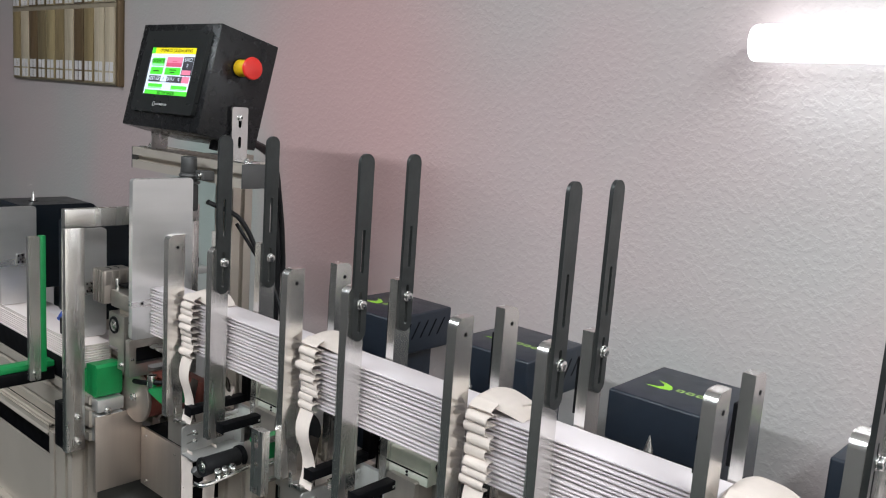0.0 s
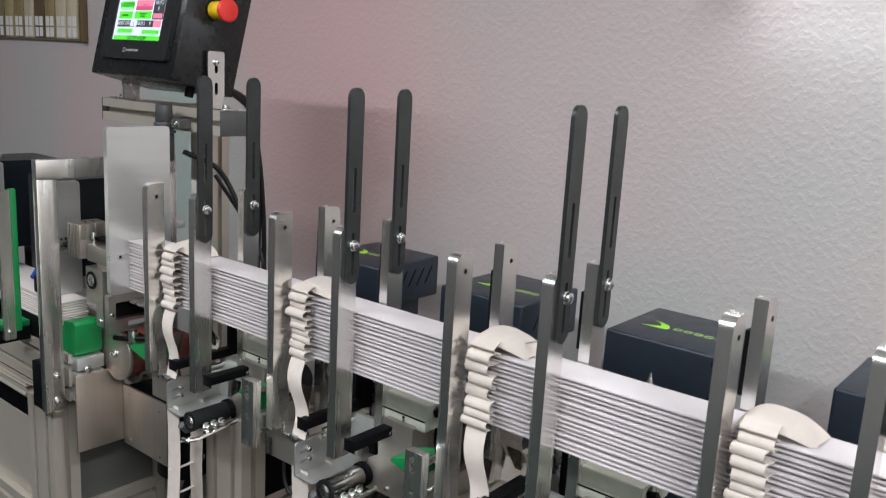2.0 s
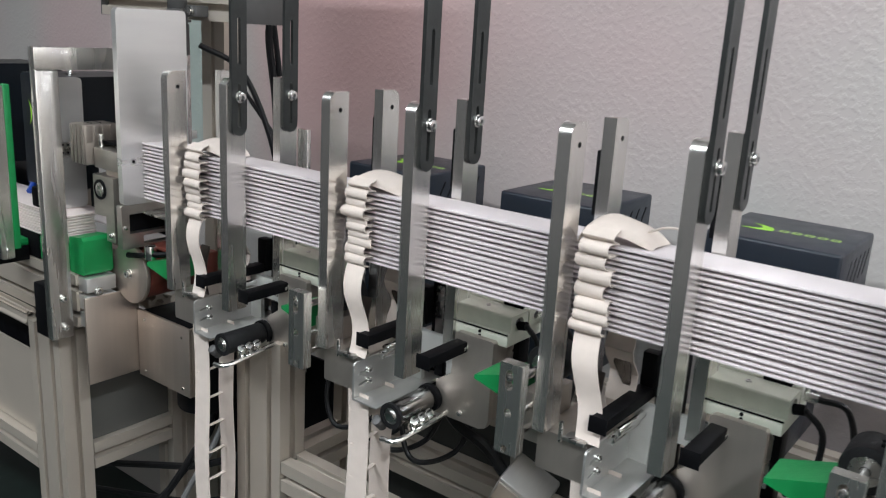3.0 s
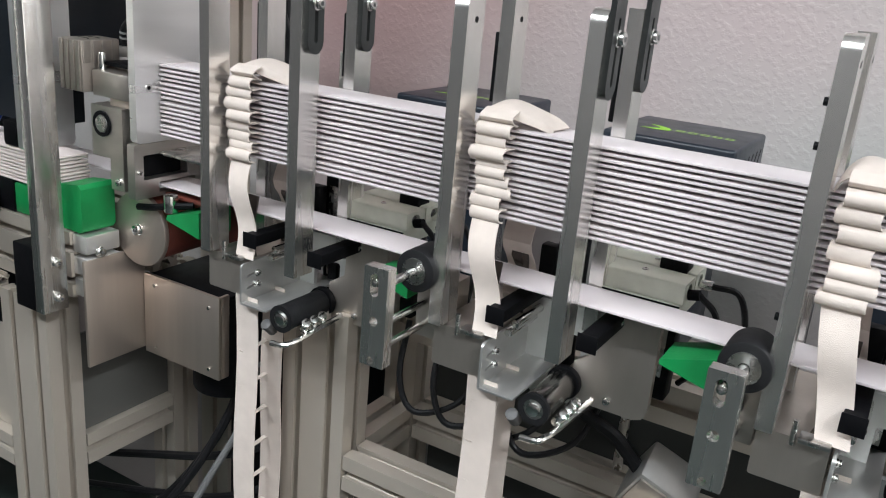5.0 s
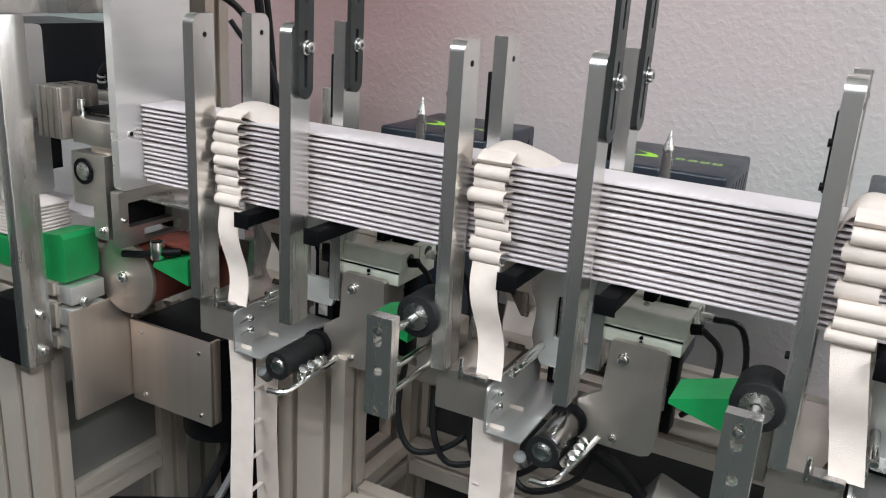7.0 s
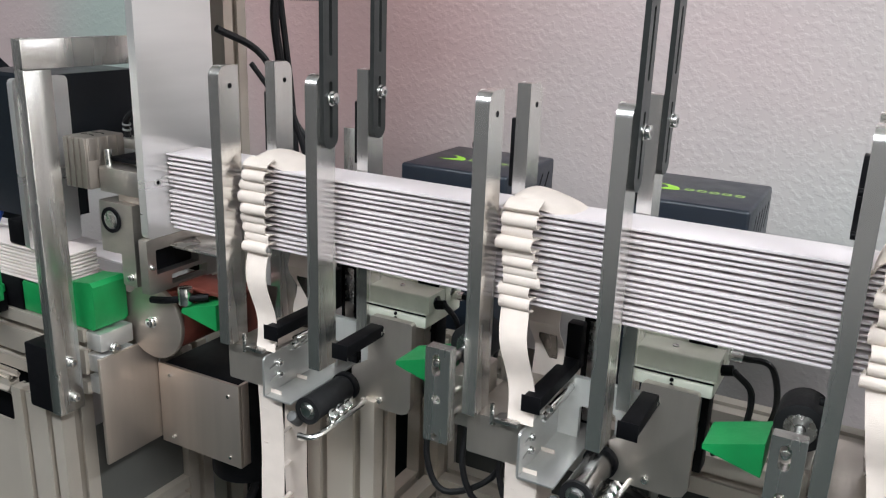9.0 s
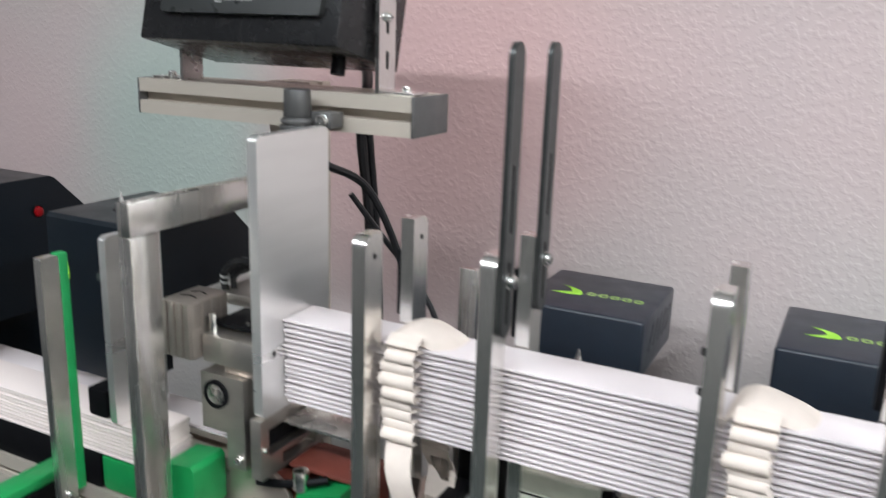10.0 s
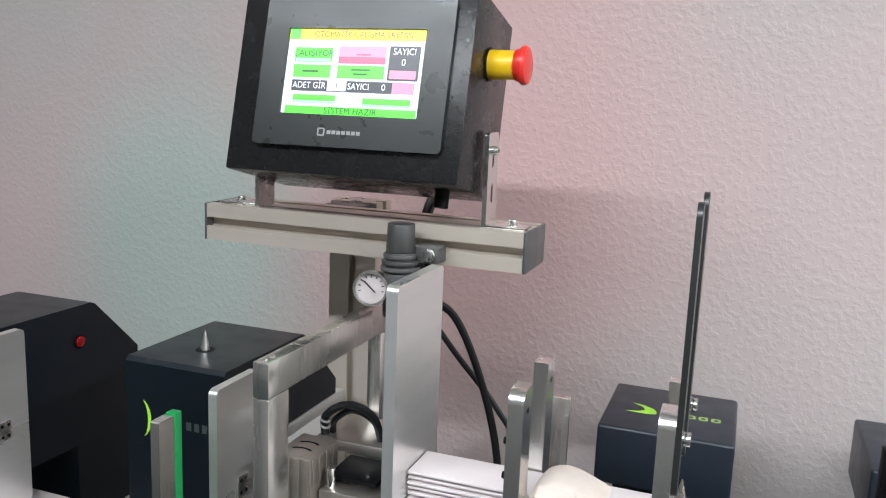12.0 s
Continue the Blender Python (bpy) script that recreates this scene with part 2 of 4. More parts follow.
def ring(center, axis, r_out, r_in, depth, sides=28, bm=None):
    c, a = Vector(center), Vector(axis).normalized()
    work = bmesh.new()
    turn = a.to_track_quat("Z", "Y").to_matrix().to_4x4()
    loops = []
    for r, h in ((r_in, -depth / 2), (r_out, -depth / 2), (r_out, depth / 2), (r_in, depth / 2)):
        loops.append([work.verts.new((r * math.cos(2 * math.pi * k / sides), r * math.sin(2 * math.pi * k / sides), h)) for k in range(sides)])
    for i in range(4):
        s, t = loops[i], loops[(i + 1) % 4]
        for k in range(sides):
            work.faces.new((s[k], s[(k + 1) % sides], t[(k + 1) % sides], t[k]))
    work.transform(Matrix.Translation(c) @ turn)
    bmesh.ops.recalc_face_normals(work, faces=work.faces)
    return work if bm is None else add(bm, work)


def plate(outline, holes, axis, a, b):
    """A plate of the outline in 2D with holes through it, from a to b along the axis. axis x: (y, z); y: (x, z); z: (x, y)."""
    work = bmesh.new()
    edges = []
    for loop in (outline, *holes):
        vs = [work.verts.new((u, v, 0)) for u, v in loop]
        edges += [work.edges.new((vs[i], vs[(i + 1) % len(vs)])) for i in range(len(vs))]
    bmesh.ops.triangle_fill(work, use_beauty=True, edges=edges)
    got = bmesh.ops.extrude_face_region(work, geom=work.faces[:])
    bmesh.ops.translate(work, vec=(0, 0, 1), verts=[g for g in got["geom"] if isinstance(g, bmesh.types.BMVert)])
    for v in work.verts:
        u, w, k = v.co
        d = a + (b - a) * k
        v.co = {"x": (d, u, w), "y": (u, d, w), "z": (u, w, d)}[axis]
    bmesh.ops.recalc_face_normals(work, faces=work.faces)
    return work


def rounded(u0, u1, v0, v1, r, n=5, corners=(1, 1, 1, 1)):
    """A rounded rectangle; corners in the order low-low, high-low, high-high, low-high."""
    pts = []
    for (cu, cv, start), on in zip(((u0 + r, v0 + r, 180), (u1 - r, v0 + r, 270), (u1 - r, v1 - r, 0), (u0 + r, v1 - r, 90)), corners):
        if on:
            pts += [(cu + r * math.cos(radians(start + 90 * k / n)), cv + r * math.sin(radians(start + 90 * k / n))) for k in range(n + 1)]
        else:
            pts.append((u0 if cu < (u0 + u1) / 2 else u1, v0 if cv < (v0 + v1) / 2 else v1))
    return pts


def slotted(w, h, unit=0.045, slot=0.010, lip=0.0045, deep=0.013, wide=0.0095):
    """The section of a T-slot profile, w by h, round its centre."""
    pts = []
    for side in range(4):
        length = w if side % 2 == 0 else h
        half = h / 2 if side % 2 == 0 else w / 2
        count = max(1, round(length / unit))
        line = [(-length / 2, -half)]
        for k in range(count):
            c = -length / 2 + (k + 0.5) * length / count
            s = slot / 2
            line += [(c - s, -half), (c - s, -half + lip), (c - wide, -half + lip), (c - s * 0.8, -half + deep), (c + s * 0.8, -half + deep), (c + wide, -half + lip), (c + s, -half + lip), (c + s, -half)]
        a = radians(90 * side)
        pts += [(x * math.cos(a) - y * math.sin(a), x * math.sin(a) + y * math.cos(a)) for x, y in line]
    return pts


def profile(axis, a, b, u0, u1, v0, v1, unit=0.045):
    cu, cv = (u0 + u1) / 2, (v0 + v1) / 2
    return plate([(cu + u, cv + v) for u, v in slotted(u1 - u0, v1 - v0, unit)], [], axis, a, b)


def hose(points, r, sides=8, steps=6, bm=None):
    """A round cable through points, as a smooth curve."""
    ps = [Vector(p) for p in points]
    ps = [2 * ps[0] - ps[1], *ps, 2 * ps[-1] - ps[-2]]
    line = []
    for i in range(1, len(ps) - 2):
        for k in range(steps):
            t = k / steps
            p0, p1, p2, p3 = ps[i - 1:i + 3]
            line.append(0.5 * (2 * p1 + (p2 - p0) * t + (2 * p0 - 5 * p1 + 4 * p2 - p3) * t * t + (3 * p1 - p0 - 3 * p2 + p3) * t ** 3))
    line.append(ps[-2])
    work = bmesh.new()
    rings, side = [], Vector((0.31, 0.52, 0.79))
    for i, p in enumerate(line):
        d = (line[min(i + 1, len(line) - 1)] - line[max(i - 1, 0)]).normalized()
        u = d.cross(side).normalized()
        w = d.cross(u)
        rings.append([work.verts.new(p + r * (math.cos(2 * math.pi * k / sides) * u + math.sin(2 * math.pi * k / sides) * w)) for k in range(sides)])
    for s, t in zip(rings, rings[1:]):
        for k in range(sides):
            work.faces.new((s[k], s[(k + 1) % sides], t[(k + 1) % sides], t[k]))
    work.faces.new(rings[0][::-1])
    work.faces.new(rings[-1])
    bmesh.ops.recalc_face_normals(work, faces=work.faces)
    return work if bm is None else add(bm, work)


def ribbon(line, thick=0.0009, cols=4, sag=0.0):
    """A band swept along line: rows of (x0, x1, y, z), its width along x."""
    work = bmesh.new()
    sides = []
    for s in (0, 1):
        grid = []
        for i, (x0, x1, y, z) in enumerate(line):
            a, b = line[max(i - 1, 0)], line[min(i + 1, len(line) - 1)]
            d = Vector((0, b[2] - a[2], b[3] - a[3])).normalized()
            off = Vector((0, -d.z, d.y)) * thick * (s - 0.5)
            grid.append([work.verts.new(Vector((x0 + (x1 - x0) * k / cols, y + sag * math.sin(math.pi * k / cols), z)) + off) for k in range(cols + 1)])
        sides.append(grid)
    for grid in sides:
        for r, q in zip(grid, grid[1:]):
            for k in range(cols):
                work.faces.new((r[k], r[k + 1], q[k + 1], q[k]))
    f, g = sides
    for i in range(len(line) - 1):
        work.faces.new((f[i][0], f[i + 1][0], g[i + 1][0], g[i][0]))
        work.faces.new((f[i][-1], f[i + 1][-1], g[i + 1][-1], g[i][-1]))
    bmesh.ops.recalc_face_normals(work, faces=work.faces)
    return work


def screw(x, y, z, axis, r=0.005, parent=None, name="bolt"):
    """A socket-head screw with its washer, its head towards axis."""
    a, c = Vector(axis), Vector((x, y, z))
    bm = rod(c, c + a * 0.0012, r * 1.2, sides=18)
    rod(c + a * 0.0012, c + a * (0.0012 + r * 0.9), r, sides=16, bm=bm, bevel=r * 0.15)
    b = part(name, bm, CHROME, parent)
    part("socket", rod(c + a * (0.0012 + r * 0.9), c + a * (0.0016 + r * 0.9), r * 0.42, sides=6), GREY_PLASTIC, b)
    return b


def words(text, size, mat, parent, x, z, y, name="lettering", wide=1.0):
    """Lettering in the local xz plane of a thing, facing -y, centred at x, z."""
    cu = bpy.data.curves.new(name, "FONT")
    cu.body, cu.size, cu.align_x, cu.align_y, cu.extrude = text, size, "CENTER", "CENTER", 0.00008
    tmp = bpy.data.objects.new(name, cu)
    scene.collection.objects.link(tmp)
    bpy.context.view_layer.update()
    me = bpy.data.meshes.new_from_object(tmp.evaluated_get(bpy.context.evaluated_depsgraph_get()))
    bpy.data.objects.remove(tmp)
    me.transform(pose(x, y, z, 90) @ Matrix.Diagonal((wide, 1, 1, 1)))
    me.materials.clear()
    me.materials.append(mat)
    ob = new(name, me)
    ob.parent = parent
    return ob


# ---- room ----
WALL_Y = 1.322
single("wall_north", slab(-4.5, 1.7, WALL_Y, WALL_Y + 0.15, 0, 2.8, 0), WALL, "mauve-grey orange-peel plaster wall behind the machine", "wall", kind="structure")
single("wall_south", slab(-4.5, 1.7, -3.35, -3.2, 0, 2.8, 0), DIM_WALL, "unseen plain wall closing the workshop, darkened to dim reflections", "wall", kind="structure")
single("wall_east", slab(1.7, 1.85, -3.35, WALL_Y + 0.15, 0, 2.8, 0), REFLECTOR_WALL, "unseen side wall, pale and warm to reflect light onto the machine", "wall", kind="structure")
single("wall_west", slab(-4.65, -4.5, -3.35, WALL_Y + 0.15, 0, 2.8, 0), DIM_WALL, "unseen plain end wall, darkened to dim reflections", "wall", kind="structure")
single("floor", slab(-4.65, 1.85, -3.35, WALL_Y + 0.15, -0.1, 0, 0), FLOOR, "dark green-grey sealed workshop floor", "floor", kind="structure")
single("ceiling", slab(-4.65, 1.85, -3.35, WALL_Y + 0.15, 2.8, 2.9, 0), CEIL, "plain white workshop ceiling", "ceiling", kind="structure")


def tube_lamp(x0, x1, y, z, on_wall, half=0.05):
    label = "white batten lamp with a lit cool-white tube on the wall" if on_wall else "unseen white ceiling batten with a lit cool-white tube"
    lamp = thing("tube_lamp", x0, y, z, label, "lamp")
    if on_wall:
        part("housing", slab(x0, x1, y + 0.012, WALL_Y, z - 0.014, z + 0.014, 0.003), CEIL, lamp)
        part("tube", rod((x0 + 0.004, y, z), (x1 - 0.004, y, z), 0.026, sides=24, bevel=0.006), TUBE_GLOW, lamp, "glowing cool-white tube")
    else:
        part("housing", slab(x0, x1, y - half, y + half, z, 2.8, 0.003), CEIL, lamp)
        part("tube", slab(x0 + 0.01, x1 - 0.01, y - half + 0.01, y + half - 0.01, z - 0.02, z - 0.001, 0.006), TUBE_GLOW, lamp, "glowing cool-white diffuser")


tube_lamp(-0.525, 0.68, 1.285, 1.602, True)
tube_lamp(-2.7, -0.3, -0.75, 2.70, False)
# unseen battens, added at the two fill lamps
tube_lamp(0.90, 1.00, -0.2, 2.70, False, 1.0)
tube_lamp(-2.1, 0.3, -2.2, 2.70, False)


def sample_board():
    b = thing("sample_board", -2.8, WALL_Y, 1.475, "wooden board with rows of brown veneer slat samples", "sample board")
    part("backing", slab(-3.19, -2.43, WALL_Y - 0.012, WALL_Y - 0.0005, 1.473, 1.90, 0.002), BOARD, b)
    part("edge_strip", slab(-2.43, -2.415, WALL_Y - 0.02, WALL_Y - 0.0005, 1.470, 1.90, 0.002), WOODS[1], b)
    n = 11
    for k in range(n):
        x = -3.175 + k * 0.067
        for z0, z1 in ((1.478, 1.70), (1.715, 1.89)):
            s = part("veneer_slat", slab(x, x + 0.060, WALL_Y - 0.017, WALL_Y - 0.0122, z0, z1, 0.001), WOODS[(k * 3 + (k > 7) * 1) % 5] if k < 9 else WOODS[3], b)
            for j in (0.008, 0.034):
                for h in (0.004, 0.036):
                    part("label_tag", slab(x + j, x + j + 0.019, WALL_Y - 0.0185, WALL_Y - 0.0172, z0 + h, z0 + h + 0.027, 0), PAPER, s)


sample_board()

# ---- the machine: frame ----
PITCH = 0.2885
X_H = (-1.1525, -0.864, -0.5755, -0.287)
X_P = (-1.029, -0.7405, -0.452, -0.1635)


machine_frame = thing("machine_stand", -0.4, 0.89, 0, "grey anodised aluminium T-slot frame under the stations", "frame")
infeed_frame = thing("infeed_stand", -1.9, 0.84, 0, "grey anodised aluminium T-slot frame of the infeed end", "frame")


def beam(name, axis, a, b, u0, u1, v0, v1, label="", unit=0.045):
    mid = (a + b) / 2 if axis == "x" else (u0 + u1) / 2
    return part(name, profile(axis, a, b, u0, u1, v0, v1, unit), ANOD, machine_frame if mid > -1.15 else infeed_frame)


beam("frame_leg", "z", 0.0, 0.915, -1.104, -1.014, 0.80, 0.845)
beam("frame_beam", "x", -1.012, 0.30, 0.80, 0.845, 0.70, 0.745)
beam("frame_beam", "x", -1.012, 0.30, 0.80, 0.845, 0.30, 0.345)
beam("frame_beam", "x", -1.012, 0.30, 0.947, 0.992, 0.70, 0.745)
beam("frame_leg", "z", 0.0, 0.93, -1.059, -1.014, 0.947, 0.992)
beam("frame_beam", "y", 0.847, 0.945, -1.059, -1.014, 0.70, 0.745)
beam("frame_beam", "y", 0.847, 0.945, -1.059, -1.014, 0.58, 0.625)
beam("frame_beam", "x", -1.012, 0.30, 0.90, 0.945, 0.86, 0.905)
beam("frame_leg", "z", 0.0, 0.93, 0.255, 0.30, 0.90, 0.945)
beam("frame_leg", "z", 0.0, 0.70, 0.255, 0.30, 0.80, 0.845)
beam("frame_beam", "x", -1.012, 0.30, 1.10, 1.145, 0.813, 0.858)
beam("frame_leg", "z", 0.0, 0.813, -1.012, -0.967, 1.10, 1.145)
beam("frame_leg", "z", 0.0, 0.813, 0.255, 0.30, 1.10, 1.145)
part("shelf_panel", slab(-1.012, 0.30, 0.847, 0.945, 0.62, 0.624, 0), SHADED_SHEET, machine_frame, "flat grey sheet shelf, darkened for the shade under the machine")
part("back_panel", slab(-1.012, 0.30, 0.994, 0.998, 0.25, 0.86, 0), SHADED_SHEET, machine_frame, "upright grey sheet panel, darkened for the shade under the machine")
# black slab added for the deep shade behind the drive
part("rear_panel", slab(-1.379, -1.061, 0.996, 1.0, 0.05, 0.80, 0), BLACK_PLASTIC, infeed_frame, "black sheet added where the space behind lies in shade")

beam("frame_leg", "z", 0.0, 0.858, -1.471, -1.381, 0.69, 0.735)
beam("frame_leg", "z", 0.0, 0.858, -1.426, -1.381, 0.882, 0.927)
beam("frame_beam", "y", 0.737, 0.880, -1.426, -1.381, 0.615, 0.66)
beam("frame_beam", "x", -2.6, -1.473, 0.69, 0.735, 0.60, 0.645)
beam("frame_beam", "x", -2.6, -1.473, 0.69, 0.703, 0.847, 0.873, unit=0.03)
beam("frame_leg", "z", 0.0, 0.858, -2.645, -2.602, 0.69, 0.735)
part("side_panel", slab(-1.395, -1.391, 0.737, 0.880, 0.662, 0.80, 0), GREY_SHEET, infeed_frame, "smooth grey plastic panel")
part("front_panel", plate([(-2.598, 0.647), (-1.475, 0.647), (-1.475, 0.846), (-2.598, 0.846)], [rounded(-2.4, -1.492, 0.795, 0.838, 0.012, 4)], "y", 0.704, 0.708), ANOD, infeed_frame, "grey metal front panel with a long slot")
# black backing stands in for the shade inside the long slot
part("inner_panel", slab(-2.598, -1.475, 0.7265, 0.7295, 0.60, 0.87, 0), BLACK_PLASTIC, infeed_frame, "black backing added to keep the front panel slot dark")
beam("infeed_beam", "x", -2.6, -1.345, 0.703, 0.755, 0.875, 0.955, unit=0.04)
beam("infeed_beam", "x", -2.6, -1.345, 0.82, 0.86, 0.875, 0.955, unit=0.04)
part("end_cap", slab(-1.408, -1.366, 0.672, 0.7025, 0.858, 0.938, 0.002), BLACK_PLASTIC, infeed_frame, "black plastic end cap")
for k in range(3):
    single("mounting_block", slab(-1.344, -1.320, 0.706, 0.752, 0.878 + 0.027 * k, 0.900 + 0.027 * k, 0.0015), ALU_PLATE, "small raw aluminium block at the infeed profile's end", "block", "end blocks")


# ---- guide posts, one pair of kinds a station ----
def guide_post(x, y0, round_front, holed, back):
    base = thing("guide_post", x, y0 + 0.015, 0.972, "upright brushed aluminium bar " + ("with a hole near its rounded top" if holed else "carrying a black slotted plate"), "post", "guide posts")
    y1 = y0 + 0.028
    corners = (0, 0, 0, 1) if round_front else (0, 0, 1, 0)
    top = 1.260
    if holed and back:
        outline = [(y0, 0.972), (y1, 0.972), *[(y1 - 0.011 + 0.011 * math.cos(radians(a)), top - 0.011 + 0.011 * math.sin(radians(a))) for a in (0, 25, 50, 75, 90)], (y0, top), (y0, 1.252)]
    else:
        outline = rounded(y0, y1, 0.972, top, 0.011, 6, corners)
    bar = part("bar", plate(outline, [], "x", x - 0.013, x), ALU, base)
    if holed:
        part("hole", rod((x, y0 + 0.0155, 1.2405), (x + 0.0003, y0 + 0.0155, 1.2405), 0.0026, sides=14), BLACK_PLASTIC, bar)
    else:
        screw(x - 0.013, y0 + 0.015, 1.0, (-1, 0, 0), 0.003, base)
    for z in (1.215, 1.185, 1.06):
        if not back and not holed:
            break
        part("set_screw", rod((x - 0.0165, y0 + 0.008, z), (x - 0.013, y0 + 0.008, z), 0.003, sides=12), BLACK_PLASTIC, base)
    if back:
        part("clip", slab(x - 0.019, x - 0.0135, y0 + 0.004, y0 + 0.018, 1.165, 1.228, 0.001), BLACK_PLASTIC, base, "black plastic side clip")
    return base


def stadium(u, w, v0, v1, n=8):
    r = w / 2
    return [(u + r * math.cos(radians(180 * k / n)), v1 - r + r * math.sin(radians(180 * k / n))) for k in range(n + 1)] + [(u - r * math.cos(radians(180 * k / n)), v0 + r - r * math.sin(radians(180 * k / n))) for k in range(n + 1)]


def stack_plate(x, yc):
    base = thing("extension_plate", x, yc, 1.192, "long black anodised slotted plate bolted to a guide post", "plate", "extension plates")
    part("blade", plate(stadium(yc, 0.0222, 1.192, 1.420), [stadium(yc, 0.0046, 1.202, 1.254, 5), stadium(yc, 0.0046, 1.276, 1.330, 5)], "x", x, x + 0.0045), BLACK_ANOD, base)
    screw(x + 0.0045, yc, 1.2385, (1, 0, 0), 0.0056, base)
    return base


first = {}
for i, (xh, xp) in enumerate(zip(X_H, X_P)):
    if i == 0:
        first["hf"], first["hb"] = guide_post(xh, 0.734, True, True, False), guide_post(xh, 0.817, False, True, True)
        first["pf"], first["pb"] = guide_post(xp - 0.007, 0.734, True, False, False), guide_post(xp - 0.007, 0.817, False, False, True)
        first["sf"], first["sb"] = stack_plate(xp - 0.007, 0.750), stack_plate(xp - 0.007, 0.831)
    else:
        for ob in first.values():
            copy_thing(ob, Matrix.Translation((PITCH * i, 0, 0)) @ ob.matrix_basis)


# ---- slats ----
SLAT_T, STEP, LOW = 0.0027, 0.00508, 1.0752
X_END = 0.10
rng = random.Random(4)


def slat(x0, x1, y0, y1, z, mat, label, group):
    w = slab(x0, x1, y0, y1, z, z + SLAT_T, 0.0009)
    w.transform(pose(-(x0 + x1) / 2, -(y0 + y1) / 2, -z))
    ob = single("slat", w, mat, label, "slat", group)
    ob.matrix_basis = pose((x0 + x1) / 2, (y0 + y1) / 2, z)
    return ob


stack = []
for k in range(16):
    j = rng.uniform(-0.0012, 0.0012)
    stack.append(slat(-1.2625, X_END, 0.7668 + j, 0.8150 + j, LOW + STEP * k + (rng.uniform(-0.0006, 0.0006) if 0 < k < 15 else 0), SLAT, "long white lacquered blind slat in the stack between the posts" if k < 15 else "white blind slat on top of the stack", "slats in the stack"))
fed = slat(-1.2600, X_END, 0.7672, 0.8148, 1.0155, SLAT, "white blind slat fed through under the stack and lifted", "fed slats")
waiting = slat(-1.2600, X_END, 0.7672, 0.8148, 1.0155, SLAT, "white blind slat waiting in the infeed", "fed slats")
for k in range(10):
    j = rng.uniform(-0.001, 0.001)
    slat(-2.55, -1.373 + rng.uniform(-0.002, 0.002), 0.7055 + j, 0.7545 + j, 0.9965 + 0.0042 * k, SLAT_CREAM, "long cream-white blind slat in the infeed stack", "slats in the infeed stack")


# ---- ladder tapes ----
def ladder_tape(i, seed, lobes, folded):
    r = random.Random(seed)
    x = X_H[i]
    base = thing("ladder_tape", x + 0.025, 0.766, 1.164, "cream woven ladder tape rippled along the slat stack" + (", tangled on top" if folded else ""), "ladder tape", "ladder tapes")
    top, low = 1.1575, 1.0735
    line = []
    cuts = [0.0]
    for k in range(lobes):
        cuts.append(cuts[-1] + r.uniform(0.72, 1.28))
    cuts = [top - (top - low) * q / cuts[-1] for q in cuts]
    for k in range(lobes):
        out = r.uniform(0.0105, 0.0175) + (0.005 if folded and k == 0 else 0)
        dx, twist = r.uniform(-0.005, 0.003), r.uniform(-0.0035, 0.0035)
        for a in range(11):
            s = math.sin(math.pi * a / 11)
            z = cuts[k] + (cuts[k + 1] - cuts[k]) * a / 11 + 0.0026 * math.sin(2 * math.pi * a / 11)
            line.append((x + 0.0085 + dx * s, x + 0.0395 + (dx + twist) * s, 0.7655 - out * s ** 0.75, z))
    part("rippled_strip", ribbon(line, 0.0011), TAPE, base)
    sway = 0.0065 + r.uniform(-0.002, 0.003)
    drop = []
    for k in range(17):
        u = k / 16
        drop.append((x + 0.0105 + 0.0175 * u, x + 0.0370 + 0.0155 * u, 0.7560 - 0.012 * u - sway * math.sin(2 * math.pi * u) * (1 - 0.3 * u), low - 0.001 - u * 0.100))
    part("hanging_strip", ribbon(drop, 0.0011), TAPE, base)
    back = [(x + 0.010 + 0.012 * k / 12, x + 0.040 + 0.012 * k / 12, 0.8165 + 0.006 * math.sin(k * 1.1) + 0.004, 1.076 - 0.104 * k / 12) for k in range(13)]
    part("back_strip", ribbon(back, 0.0011), TAPE, base)
    w = bmesh.new()
    rows = []
    for a in range(21):
        t = a / 20
        h = (0.0195 if folded else 0.0170) * math.sin(math.pi * t ** 0.62) ** 0.8 * (1 + 0.06 * math.sin(9 * t + seed))
        rows.append([w.verts.new((x + 0.0015 + 0.066 * t + 0.003 * (k / 10 - 0.5), 0.7625 + 0.016 * t ** 3 + (0.0555 - 0.026 * t ** 3) * k / 10, top - 0.0012 + h * (0.72 + 0.34 * math.sin(math.pi * k / 10)) - 0.004 * (k == 0))) for k in range(11)])
    for a, b in zip(rows, rows[1:]):
        for k in range(10):
            w.faces.new((a[k], a[k + 1], b[k + 1], b[k]))
    bmesh.ops.recalc_face_normals(w, faces=w.faces[:])
    bmesh.ops.solidify(w, geom=w.faces[:], thickness=0.0012)
    part("top_fold", w, TAPE, base)
    lap = [(x + 0.009, x + 0.040, 0.7665 - 0.0125 * math.sin(math.pi * k / 8), top + 0.012 - 0.013 * k / 8) for k in range(9)]
    part("front_lap", ribbon(lap, 0.0012), TAPE, base)
    if folded:
        loop = [(x + 0.055, 0.79, top + 0.010), (x + 0.075, 0.785, top + 0.018), (x + 0.088, 0.790, top + 0.016), (x + 0.082, 0.795, top + 0.006), (x + 0.098, 0.780, top + 0.003)]
        part("loose_thread", hose(loop, 0.0011, 6), TAPE, base)
    yf, yb = 0.7445, 0.786
    front = [(x + 0.028 + 0.0008 * math.sin(k), x + 0.059 + 0.0008 * math.sin(k), yf + 0.0016 * math.sin(k * 0.9), 0.930 - 0.04 * k) for k in range(17)]
